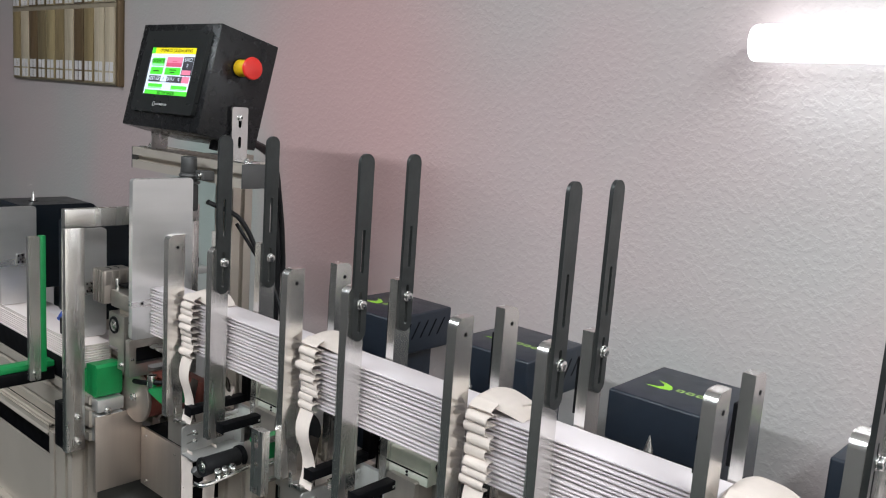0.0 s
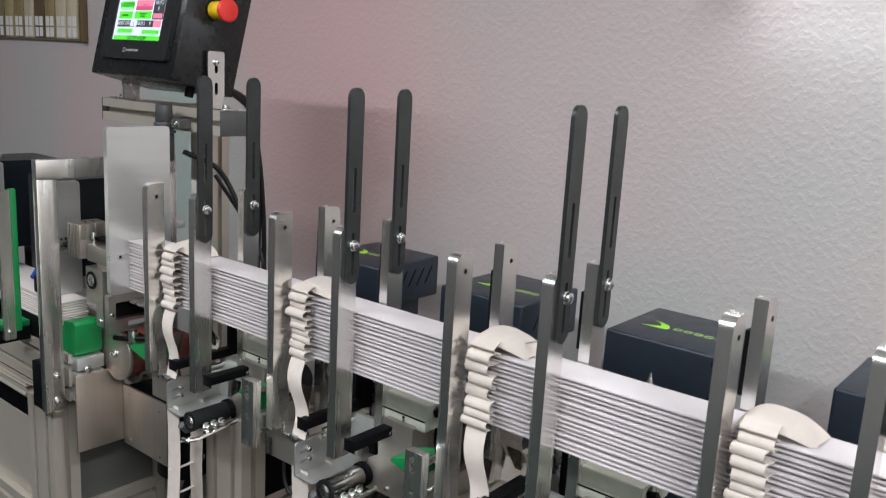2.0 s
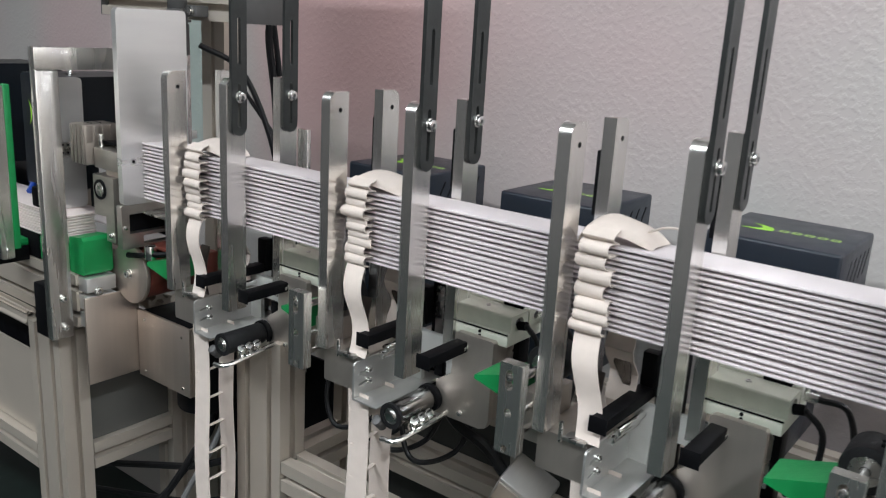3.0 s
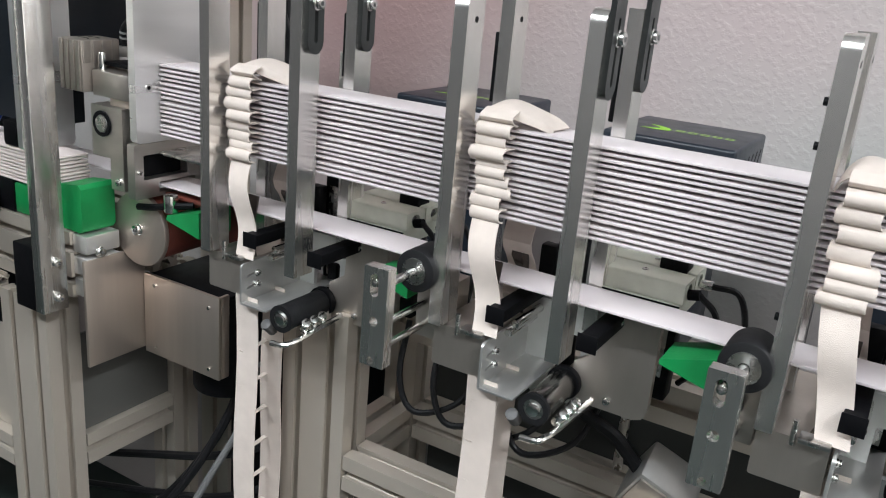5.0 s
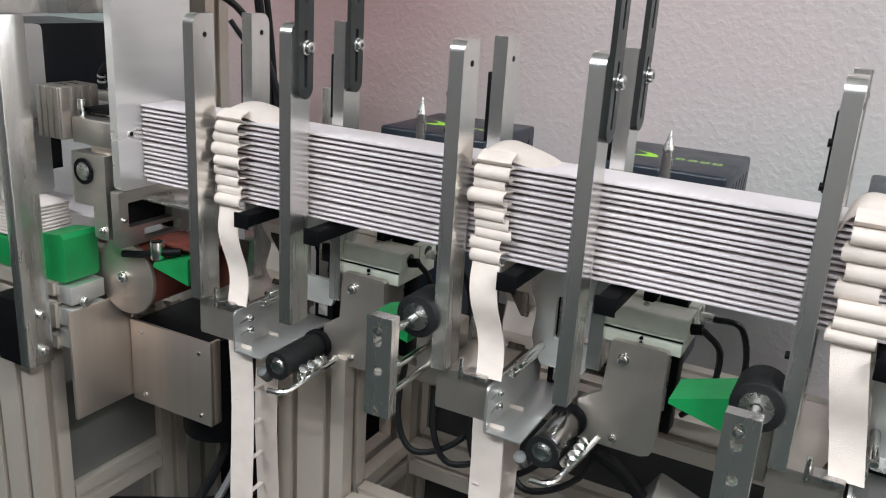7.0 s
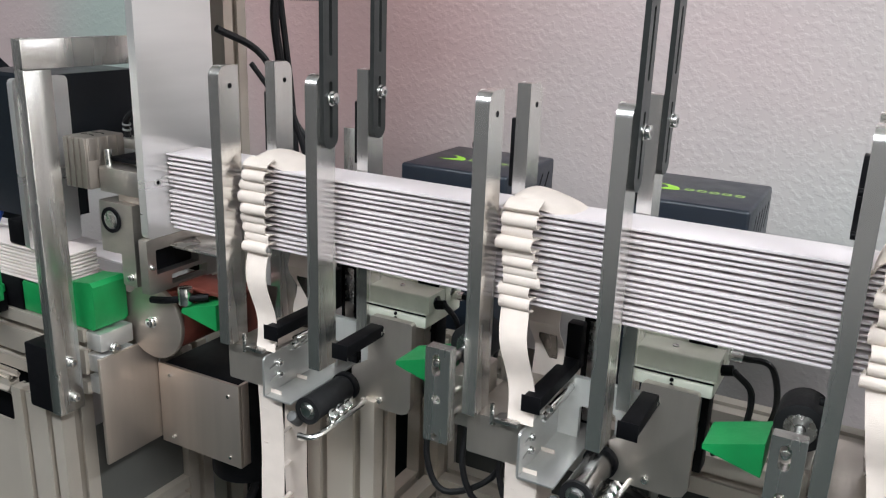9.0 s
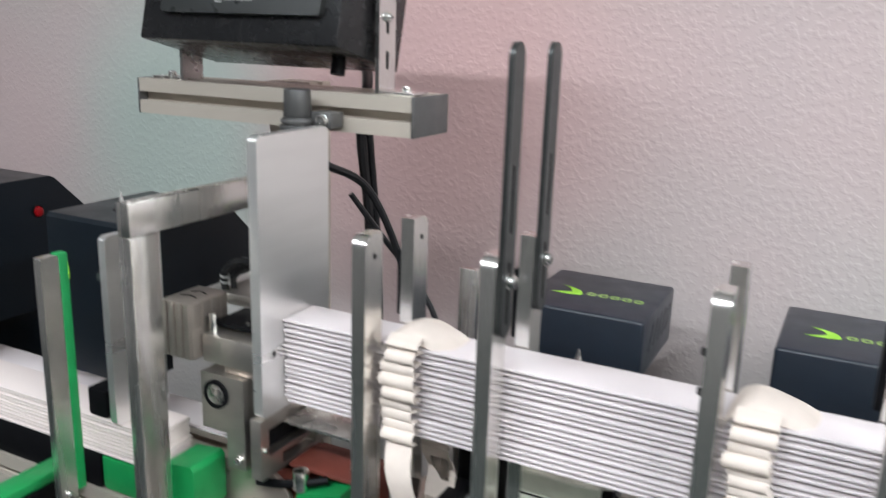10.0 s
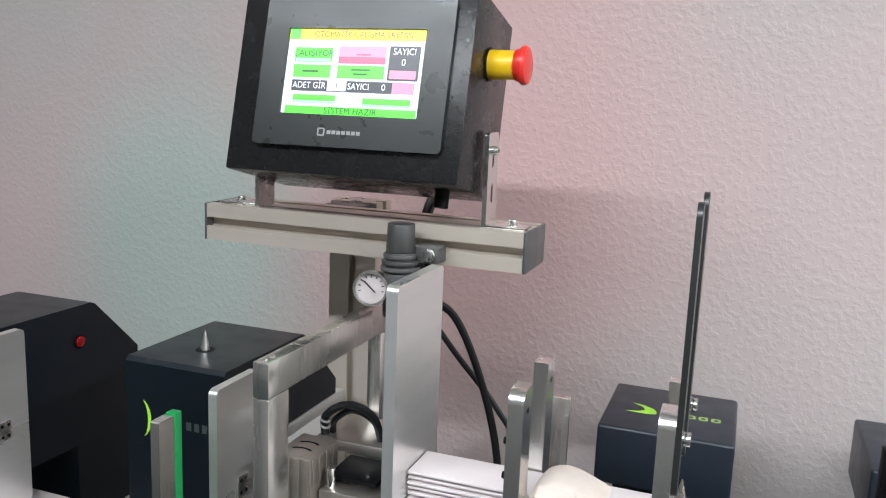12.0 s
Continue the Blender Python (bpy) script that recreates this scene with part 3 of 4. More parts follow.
    rear = [(x + 0.028, x + 0.059, yb + 0.0016 * math.sin(k * 1.3 + 1), 0.930 - 0.04 * k) for k in range(17)]
    part("lower_front_strip", ribbon(front, 0.0010), TAPE, base)
    part("lower_back_strip", ribbon(rear, 0.0010), TAPE, base)
    for k in range(14):
        z = 0.905 - 0.042 * k
        part("rung", ribbon([(x + 0.033, x + 0.0385, yf + (yb - yf) * a / 4, z - 0.002 * math.sin(math.pi * a / 4)) for a in range(5)], 0.0008, 1), TAPE, base)
    return base


for i in range(4):
    ladder_tape(i, 11 + i, (8, 9, 7, 8)[i], i == 2)


# ---- what feeds and lifts at each station ----
lifters, turning, sliders, press_rollers = [], [], [], []


def station(i):
    x = X_H[i]
    tb = thing("tape_block", x, 0.80, 0.926, "grey steel block that guides the ladder tape below a post", "guide block", "tape blocks")
    part("block", plate(rounded(x - 0.012, x + 0.0405, 0.929, 0.970, 0.002, 2), [], "y", 0.745, 0.875), PLATE_STEEL, tb)
    part("lip", slab(x + 0.018, x + 0.0405, 0.737, 0.752, 0.9703, 0.9745, 0.0008), STEEL, tb)
    part("pin", rod((x + 0.014, 0.741, 0.966), (x + 0.014, 0.741, 0.986), 0.0022), STEEL, tb)
    gu = thing("tape_guide", x + 0.03, 0.78, 0.972, "pair of dark bronze waisted metal leaves beside the tape", "tape guide", "tape guides")
    for yy, lean in ((0.7605, 1), (0.8195, -1)):
        rise = [(0.0, 1.0), (0.010, 0.8), (0.022, 0.45), (0.032, 0.35), (0.044, 0.7), (0.056, 1.0), (0.066, 0.9)]
        part("leaf", ribbon([(x + 0.0415 - 0.018 * w, x + 0.0415, yy - lean * 0.004 * math.sin(h * 60), 0.9705 + h) for h, w in rise], 0.0018, 3), LEAF, gu)
    br = thing("angle_bracket", x + 0.045, 0.79, 0.926, "bent grey sheet-steel angle bracket with two slotted screw holes", "bracket", "angle brackets")
    xb = x + 0.0430
    part("upright_flange", plate(rounded(0.7345, 0.860, 0.926, 0.9685, 0.005, 4, (0, 0, 1, 1)), [[(0.743, 0.9385), (0.755, 0.9405), (0.755, 0.9430), (0.743, 0.941)], [(0.743, 0.952), (0.755, 0.954), (0.755, 0.9565), (0.743, 0.9545)]], "x", xb, xb + 0.0025), BENT, br)
    part("foot_flange", slab(xb, xb + 0.036, 0.7345, 0.862, 0.9235, 0.926, 0.0006), BENT, br)
    for z in (0.9415, 0.9545):
        screw(xb + 0.0025, 0.7575, z, (1, 0, 0), 0.0033, br)
    pr = thing("pressure_roller", x + 0.1, 0.736, 0.92, ("small black rubber" if i == 0 else "dark steel") + " roller with steel hub and a bent wire lever", "roller", "lower rollers")
    xr, zr = x + 0.0985, 0.922
    shell = part("sleeve", rod((xr, 0.7405, zr), (xr, 0.800, zr), 0.0140, sides=28, bevel=0.0008), SLEEVE if i else RUBBER, pr, "polished dark steel sleeve" if i else "")
    part("end_ring", ring((xr, 0.7385, zr), (0, 1, 0), 0.0148, 0.0095, 0.004), RUBBER, shell)
    part("end_collar", rod((xr, 0.8003, zr), (xr, 0.8078, zr), 0.0165, sides=24, bevel=0.001), BLACK_PLASTIC, shell)
    part("hub", ring((xr, 0.7385, zr), (0, 1, 0), 0.0094, 0.006, 0.002), STEEL, shell)
    part("hub_bolt", rod((xr, 0.7345, zr), (xr, 0.740, zr), 0.0062, sides=18, bevel=0.0008), CHROME, shell)
    part("lever", hose([(xr - 0.006, 0.729, zr - 0.026), (xr + 0.012, 0.735, zr - 0.024), (xr + 0.026, 0.775, zr - 0.012), (xr + 0.030, 0.800, zr - 0.007)], 0.0031, 8), CHROME, pr)
    part("lever_knuckle", rod((xr - 0.019, 0.735, zr - 0.010), (xr - 0.019, 0.747, zr - 0.022), 0.006, sides=14, bevel=0.001), GREY_PLASTIC, pr)
    for k in range(3):
        part("collar", rod((xr + 0.015, 0.756 + 0.013 * k, zr - 0.015), (xr + 0.025, 0.748 + 0.013 * k, zr + 0.000), 0.0050, sides=14, bevel=0.0006), CHROME, pr)
    bp = thing("carrier_plate", x + 0.15, 0.808, 0.90, "grey steel plate with rounded corners carrying the roller", "plate", "carrier plates")
    part("plate", plate([(x + 0.104, 0.905), (x + 0.166, 0.905), (x + 0.174, 0.908), (x + 0.178, 0.916), (x + 0.178, 1.008), (x + 0.176, 1.010), (x + 0.130, 1.010), (x + 0.127, 1.008), (x + 0.124, 0.958), (x + 0.104, 0.945)], [], "y", 0.808, 0.816), PLATE_STEEL, bp)
    part("web", slab(x + 0.152, x + 0.164, 0.8165, 0.8985, 0.9055, 1.0015, 0.001), PLATE_STEEL, bp)
    screw(x + 0.140, 0.808, 0.994, (0, -1, 0), 0.0045, bp)
    screw(x + 0.140, 0.808, 0.915, (0, -1, 0), 0.003, bp)
    va = thing("valve_block", x + 0.13, 0.86, 1.0, "pale cast pneumatic slide with two rounded channels", "valve", "valve blocks")
    part("body", slab(x + 0.106, x + 0.186, 0.822, 0.898, 1.002, 1.018, 0.0015), VALVE, va)
    for k in range(2):
        ch = plate(rounded(0.824 + 0.037 * k, 0.858 + 0.037 * k, 1.0185, 1.037, 0.0025, 3, (0, 0, 1, 1)), [[(0.841 + 0.037 * k + 0.008 * math.cos(radians(a)), 1.0275 + 0.006 * math.sin(radians(a))) for a in range(0, 360, 30)]], "x", x + 0.104, x + 0.188)
        part("channel", ch, VALVE, va)
        part("bore", rod((x + 0.150, 0.841 + 0.037 * k, 1.0275), (x + 0.186, 0.841 + 0.037 * k, 1.0275), 0.0045, sides=16), GREY_PLASTIC, va)
        part("top_screw", rod((x + 0.146, 0.841 + 0.037 * k, 1.0365), (x + 0.146, 0.841 + 0.037 * k, 1.038), 0.0028, sides=12), STEEL, va)
    part("seam", slab(x + 0.106, x + 0.1865, 0.8205, 0.8215, 1.016, 1.0175, 0), BLACK_PLASTIC, va)
    for z in (1.0075, 1.0125):
        part("port", rod((x + 0.150, 0.8205, z), (x + 0.150, 0.822, z), 0.0018, sides=10), BLACK_PLASTIC, va)
    part("fitting", rod((x + 0.188, 0.84, 1.024), (x + 0.198, 0.84, 1.026), 0.005, sides=12), BLACK_PLASTIC, va)
    part("fitting", rod((x + 0.188, 0.878, 1.024), (x + 0.200, 0.878, 1.024), 0.005, sides=12), CHROME, va)
    single("air_hose", hose([(x + 0.198, 0.84, 1.026), (x + 0.216, 0.835, 1.01), (x + 0.21, 0.85, 0.96), (x + 0.185, 0.88, 0.92)], 0.003), CABLE, "thin black air hose curling from the valve", "hose", "air hoses")
    single("air_hose", hose([(x + 0.200, 0.878, 1.024), (x + 0.225, 0.88, 1.02), (x + 0.232, 0.90, 0.97), (x + 0.215, 0.92, 0.91)], 0.003), CABLE, "black air hose looping down behind the valve", "hose", "air hoses")
    # the feed roller on its slotted bar
    xf, zf = x + PITCH - 0.0325, 1.0195
    rb = thing("roller_bar", xf, 0.68, 0.94, "upright aluminium bar with slotted holes holding a feed roller axle", "bar", "roller bars")
    part("bar", plate(rounded(xf - 0.010, xf + 0.0145, 0.946, 1.037, 0.001, 2), [stadium(xf + 0.001, 0.0085, 1.010, 1.031, 5), [(xf + 0.002 + 0.0045 * math.cos(radians(a)), 0.988 + 0.0045 * math.sin(radians(a))) for a in range(0, 360, 30)], [(xf + 0.001 + 0.0035 * math.cos(radians(a)), 0.951 + 0.0035 * math.sin(radians(a))) for a in range(0, 360, 30)]], "y", 0.672, 0.684), ALU, rb)
    screw(xf + 0.001, 0.6755, 1.0225, (0, -1, 0), 0.0030, rb)
    for z in (0.962, 0.984):
        part("stay_rod", rod((xf + 0.006, 0.684, z), (xf + 0.006, 0.765, z), 0.0032, sides=14), CHROME, rb)
    single("stay_block", slab(xf - 0.008, xf + 0.018, 0.757, 0.812, 0.945, 0.996, 0.0012), PLATE_STEEL, "grey steel block that the sliding stay rods enter", "block", "stay blocks")
    sliders.append(rb)
    fr = thing("feed_roller", xf + 0.005, 0.735, zf, "thick black rubber feed roller on a steel axle", "roller", "feed rollers")
    tyre = part("rubber_tyre", rod((xf + 0.005, 0.728, zf), (xf + 0.005, 0.7655, zf), 0.0200, sides=32, bevel=0.0015), RUBBER, fr)
    part("hub", ring((xf + 0.005, 0.7275, zf), (0, 1, 0), 0.0125, 0.0045, 0.0025), STEEL, tyre)
    part("axle", rod((xf + 0.005, 0.6845, zf), (xf + 0.005, 0.7274, zf), 0.0040, sides=16), CHROME, fr)
    press_rollers.append(fr)
    # small green wedge under the feed path
    w = plate([(xf - 0.062, 0.992), (xf - 0.016, 0.980), (xf - 0.016, 1.010), (xf - 0.062, 0.996)], [], "y", 0.752, 0.795)
    single("guide_wedge", w, GREEN, "bright green printed plastic wedge guiding the slat", "wedge", "green wedges")
    # lifter
    lf = thing("lifter", x + 0.095, 0.80, 0.985, "black lifting arms on a pale aluminium bracket under the slats", "lifter", "lifters")
    for u in (0.050, 0.136):
        part("arm", slab(x + u - 0.008, x + u + 0.008, 0.742, 0.842, 0.989, 1.0015, 0.0015), BLACK_PLASTIC, lf)
        part("arm_post", slab(x + u - 0.008, x + u + 0.008, 0.8425, 0.8565, 0.989, 1.036, 0.002), BLACK_PLASTIC, lf)
        part("arm_tip", slab(x + u - 0.009, x + u + 0.009, 0.7405, 0.7415, 0.987, 1.003, 0.0003), BLACK_PLASTIC, lf)
    part("bracket", plate([(x + 0.044, 0.9885), (x + 0.044, 0.910), (x + 0.056, 0.888), (x + 0.098, 0.888), (x + 0.110, 0.915), (x + 0.121, 0.950), (x + 0.127, 0.9885)], [rounded(x + 0.066, x + 0.102, 0.917, 0.960, 0.003, 3)], "y", 0.8285, 0.8345), LIFT, lf, "pale aluminium plate with a square window")
    part("sensor", slab(x + 0.080, x + 0.092, 0.8345, 0.8405, 0.935, 0.955, 0.001), BLACK_PLASTIC, lf)
    part("riser", slab(x + 0.140, x + 0.150, 0.850, 0.880, 0.918, 0.995, 0.001), BLACK_PLASTIC, lf)
    lifters.append(lf)
    for u, z in ((0.0505, 0.968), (0.0560, 0.9785)):
        single("slide_rod", rod((x + u, 0.772, z), (x + u, 0.8275, z), 0.0042, sides=14, bevel=0.0006), CHROME, "short polished slide rod above the bracket", "rod", "slide rods")
    for u in (0.066, 0.166):
        gr = thing("slide_rail", x + u, 0.866, 0.906, "black upright slide rail behind the lifting arms", "rail", "slide rails")
        part("rail", slab(x + u - 0.013, x + u + 0.013, 0.8995 - 0.040, 0.8995 - 0.018, 0.906, 1.046, 0.002), BLACK_PLASTIC, gr)
        part("face_strip", slab(x + u - 0.006, x + u + 0.006, 0.8575, 0.8593, 0.93, 1.036, 0.0004), STEEL, gr)
    sp = thing("needle", x + 0.115, 0.978, 1.0, "turned steel spike with a conical tip behind the stack", "spike", "needles")
    part("shaft", rod((x + 0.115, 0.978, 0.746), (x + 0.115, 0.978, 1.085), 0.0058, sides=18), STEEL, sp)
    part("tip", rod((x + 0.115, 0.978, 1.085), (x + 0.115, 0.978, 1.104), 0.0058, 0.0006, sides=18), STEEL, sp)
    lifters.append(sp)
    # motor cover behind the stack
    mb = thing("motor_cover", x + 0.09, 1.13, 1.05, "dark slate painted sheet cover with a lime swoosh print", "cover", "motor covers")
    xm = x + 0.0115
    part("hood", slab(xm, xm + 0.153, 1.052, 1.212, 1.048, 1.120, 0.004, segments=3), NAVY, mb)
    part("pedestal", slab(xm + 0.02, xm + 0.125, 1.07, 1.195, 0.859, 1.047, 0.003), NAVY, mb)
    part("swoosh", plate([(xm + 0.030 + u, 1.108 + v) for u, v in [(0.0, 0.033), (0.014, 0.029), (0.026, 0.021), (0.031, 0.011), (0.030, 0.004), (0.018, 0.001), (-0.005, 0.002), (0.010, 0.007), (0.017, 0.013), (0.013, 0.023)]], [], "z", 1.1201, 1.1204), LOGO, mb)
    for k in range(5):
        u = xm + 0.066 + 0.0145 * k
        part("print_bar", plate(rounded(u, u + 0.011, 1.116, 1.128, 0.003, 3), [rounded(u + 0.003, u + 0.008, 1.119, 1.125, 0.0015, 2)], "z", 1.1201, 1.1204), LOGO_DULL, mb)
    for k in range(5):
        yv = 1.085 + 0.022 * k
        part("vent_slot", plate([(yv, 1.075), (yv + 0.004, 1.075), (yv + 0.022, 1.104), (yv + 0.018, 1.104)], [], "x", xm + 0.1528, xm + 0.1533), BLACK_PLASTIC, mb)
    return mb


for i in range(4):
    station(i)


# ---- infeed end ----
pl = thing("end_plate", -1.269, 0.79, 1.068, "tall bright milled aluminium plate against the slat ends", "plate")
part("plate", plate(rounded(0.735, 0.843, 1.068, 1.333, 0.006, 4), [], "x", -1.274, -1.2635), ALU_PLATE, pl)
ring_ = part("eyelet", ring((-1.2632, 0.7525, 1.1285), (1, 0, 0), 0.0042, 0.0024, 0.0012, 18), STEEL, pl)
part("bore", rod((-1.2634, 0.7525, 1.1285), (-1.2630, 0.7525, 1.1285), 0.0024, sides=12), BLACK_PLASTIC, ring_)

po = thing("portal_bar", -1.348, 0.68, 0.868, "brushed aluminium flat-bar portal standing before the end plate", "portal")
part("leg", slab(-1.355, -1.3405, 0.662, 0.694, 0.866, 1.2465, 0.0012), ALU, po)
part("lintel", slab(-1.355, -1.3405, 0.662, 0.905, 1.247, 1.277, 0.0012), ALU, po)
part("far_leg", slab(-1.355, -1.3405, 0.875, 0.905, 0.96, 1.2465, 0.0012), ALU, po)
for z in (0.925, 0.882):
    screw(-1.3405, 0.682, z, (1, 0, 0), 0.0048, po)
for yy in (0.669, 0.680):
    part("cap_screw", rod((-1.348, yy, 1.277), (-1.348, yy, 1.2778), 0.0028, sides=14), CHROME, po)

gp = thing("lined_post", -1.431, 0.65, 0.975, "flat aluminium guide bar lined with a green plastic strip", "post")
part("bar", plate(rounded(0.6405, 0.659, 0.972, 1.2205, 0.002, 3), [], "x", -1.437, -1.4285), ALU, gp)
part("liner", slab(-1.4375, -1.4280, 0.6592, 0.6690, 0.985, 1.2215, 0.001), GREEN, gp, "bright green plastic liner")
screw(-1.4285, 0.649, 0.986, (1, 0, 0), 0.0028, gp)
for k in range(2):
    d = -PITCH * k
    pp = thing("pusher_plate", -1.422 + d, 0.735, 1.06, "upright rounded aluminium plate over the infeed stack", "plate", "pusher plates")
    part("plate", plate(rounded(0.699, 0.768, 1.0380, 1.2305, 0.006, 4), [], "x", -1.4235 + d, -1.415 + d), ALU_PLATE, pp)
    part("nut_plate", slab(-1.415 + d, -1.4125 + d, 0.728, 0.744, 1.118, 1.138, 0.001), STEEL, pp)
    for a, b in ((0.732, 1.122), (0.740, 1.122), (0.732, 1.134), (0.740, 1.134)):
        part("bore", rod((-1.4125 + d, a, b), (-1.4121 + d, a, b), 0.0018, sides=10), BLACK_PLASTIC, pp)
    ic = thing("infeed_cover", -1.48 + d, 0.84, 0.96, "tall dark painted cover with sloped back and a steel spike", "cover", "infeed covers")
    foot = [(0.968, 0.9555), (0.86, 0.9555), (0.86, 1.058)] if k else [(0.968, 1.137), (0.80, 1.137), (0.80, 1.058)]
    hood = plate([(0.745, 1.058), (0.745, 1.225), (0.749, 1.229), (0.889, 1.229), (0.896, 1.226), (0.968, 1.155), *foot], [], "x", -1.5520 + d, -1.4390 + d)
    if k == 0:
        part("rail", slab(-1.548, -1.437, 0.801, 0.985, 1.123, 1.1365, 0.001), LIFT, ic, "pale aluminium rail under the cover")
        part("rail_post", slab(-1.547, -1.515, 0.802, 0.83, 0.9555, 1.1225, 0.001), ANOD, ic)
    part("hood", hood, DARK_COVER, ic)
    part("lid_hole", rod((-1.497 + d, 0.796, 1.2291), (-1.497 + d, 0.796, 1.2294), 0.0095, sides=20), BLACK_PLASTIC, ic)
    part("spike", rod((-1.497 + d, 0.796, 1.2295), (-1.497 + d, 0.796, 1.2490), 0.0048, 0.0006, sides=16), STEEL, ic)
    if k:
        part("pilot_lens", rod((-1.4389 + d, 0.868, 1.186), (-1.4345 + d, 0.868, 1.186), 0.0068, sides=22, bevel=0.0025), RED_DARK, ic, "dark red pilot lens")
        part("lens_ring", ring((-1.4384 + d, 0.868, 1.186), (1, 0, 0), 0.0085, 0.0069, 0.0020), BLACK_PLASTIC, ic)
        screw(-1.4390 + d, 0.780, 1.135, (1, 0, 0), 0.004, ic)
    else:
        crescent = [(0.014 * math.cos(radians(a)), 0.020 * math.sin(radians(a))) for a in range(-70, 71, 20)] + [(0.004 + 0.006 * math.cos(radians(a)), 0.018 * math.sin(radians(a))) for a in range(70, -71, -20)]
        part("crescent_print", plate([(-1.5365 + u, 1.169 + v) for u, v in crescent], [], "y", 0.7446, 0.7449), LOGO, ic)
        for j in range(4):
            part("print_bar", slab(-1.482 + 0.009 * j, -1.4765 + 0.009 * j, 0.7446, 0.7449, 1.1655, 1.1735, 0), MARK_DIM, ic)
single("blue_hose", hose([(-1.60, 0.775, 1.045), (-1.575, 0.768, 1.058), (-1.556, 0.766, 1.066), (-1.53, 0.735, 1.045)], 0.0045), BLUE, "short bright blue air hose beside the cover", "hose")
single("push_block", slab(-1.462, -1.436, 0.705, 0.755, 1.0378, 1.068, 0.003), BLACK_PLASTIC, "small black plastic block on the infeed stack", "block")

single("green_block", plate([(-1.364, 0.9565), (-1.331, 0.9565), (-1.327, 0.962), (-1.327, 1.008), (-1.331, 1.013), (-1.364, 1.009)], [], "y", 0.7075, 0.7525), GREEN, "chunky green printed plastic block carrying the infeed slats", "block", "green blocks")
single("green_block", slab(-1.505, -1.478, 0.575, 0.704, 0.974, 0.985, 0.002), GREEN, "long green plastic bar under the infeed stack", "block", "green blocks")
single("slat_bed", slab(-1.507, -1.476, 0.573, 0.7035, 0.951, 0.9737, 0.002), BLACK_PLASTIC, "black plastic carrier under the green bar", "rest")
single("slat_bed", slab(-2.55, -1.452, 0.706, 0.754, 0.9555, 0.9955, 0.002), BLACK_PLASTIC, "long black plastic bed under the infeed slats", "rest")
single("green_block", slab(-1.45, -1.366, 0.706, 0.752, 0.9565, 0.994, 0.003), GREEN, "green plastic rest under the infeed stack", "block", "green blocks")

ac = thing("clamp_unit", -1.30, 0.76, 1.01, "milled aluminium clamping block with a round bearing bore", "clamp unit")
part("lower_block", plate([(-1.336, 1.045), (-1.316, 1.045), (-1.306, 1.0455), (-1.306, 1.010), (-1.2845, 1.010), (-1.2845, 1.103), (-1.336, 1.103)], [], "y", 0.733, 0.7555), MATTE, ac)
bb = part("bearing", ring((-1.317, 0.7325, 1.0830), (0, 1, 0), 0.0145, 0.0105, 0.003), BLACK_PLASTIC, ac)
part("bearing_core", rod((-1.317, 0.7305, 1.083), (-1.317, 0.7335, 1.083), 0.0098, sides=24, bevel=0.001), STEEL, bb)
part("upper_block", slab(-1.3345, -1.2745, 0.735, 0.815, 1.1125, 1.1405, 0.0015), MATTE, ac)
part("shim", slab(-1.312, -1.2745, 0.740, 0.812, 1.1035, 1.112, 0.0006), SHEET, ac)
sblk = part("side_block", slab(-1.373, -1.3365, 0.7245, 0.775, 1.115, 1.172, 0.002), FINNED, ac, "brown finned block with round bores")
for b in (0.738, 0.752):
    arc = [(-1.355 + rr * math.cos(radians(a)), b + rr * 0.6 * math.sin(radians(a))) for rr, turn in ((0.0115, (25, 50, 75, 100, 130, 155)), (0.0085, (155, 130, 100, 75, 50, 25))) for a in turn]
    part("bore", plate(arc, [], "z", 1.1718, 1.1724), BLACK_PLASTIC, sblk, "dark curved slot")
part("top_arm", slab(-1.372, -1.30, 0.7975, 0.865, 1.148, 1.160, 0.0015), MATTE, ac)
part("stud", rod((-1.326, 0.7425, 1.1405), (-1.326, 0.7425, 1.160), 0.0042, sides=18, bevel=0.0012), CHROME, ac)
screw(-1.292, 0.733, 1.020, (0, -1, 0), 0.0034, ac)
part("switch_plate", slab(-1.3335, -1.2850, 0.7500, 0.7965, 1.1445, 1.1490, 0.0008), BLACK_PLASTIC, ac)
for k in range(4):
    part("fin", slab(-1.3725 + 0.0095 * k, -1.3665 + 0.0095 * k, 0.7225, 0.7244, 1.116, 1.171, 0.0006), FINNED, ac)
for k in range(4):
    part("fin", slab(-1.3364, -1.3350, 0.7260 + 0.0125 * k, 0.7350 + 0.0125 * k, 1.147, 1.1710, 0.0005), FINNED, ac)
screw(-1.297, 0.757, 1.1490, (0, 0, 1), 0.0016, ac)
part("switch_foot", slab(-1.325, -1.295, 0.758, 0.790, 1.1407, 1.1443, 0.0006), MATTE, ac)
part("rear_block", slab(-1.336, -1.290, 0.7585, 0.764, 1.052, 1.1030, 0.001), BLACK_PLASTIC, ac)
# black slab added so that the gate opening looks shaded inside
part("feed_channel", slab(-1.345, -1.2845, 0.8225, 0.828, 1.005, 1.1115, 0.001), BLACK_PLASTIC, ac, "black slab added to darken the gate opening")
single("sensor_cable", hose([(-1.366, 0.806, 1.158), (-1.364, 0.803, 1.180), (-1.341, 0.803, 1.195), (-1.317, 0.808, 1.186), (-1.309, 0.814, 1.158)], 0.0040), CABLE, "looped black cable on the clamping unit", "cable")
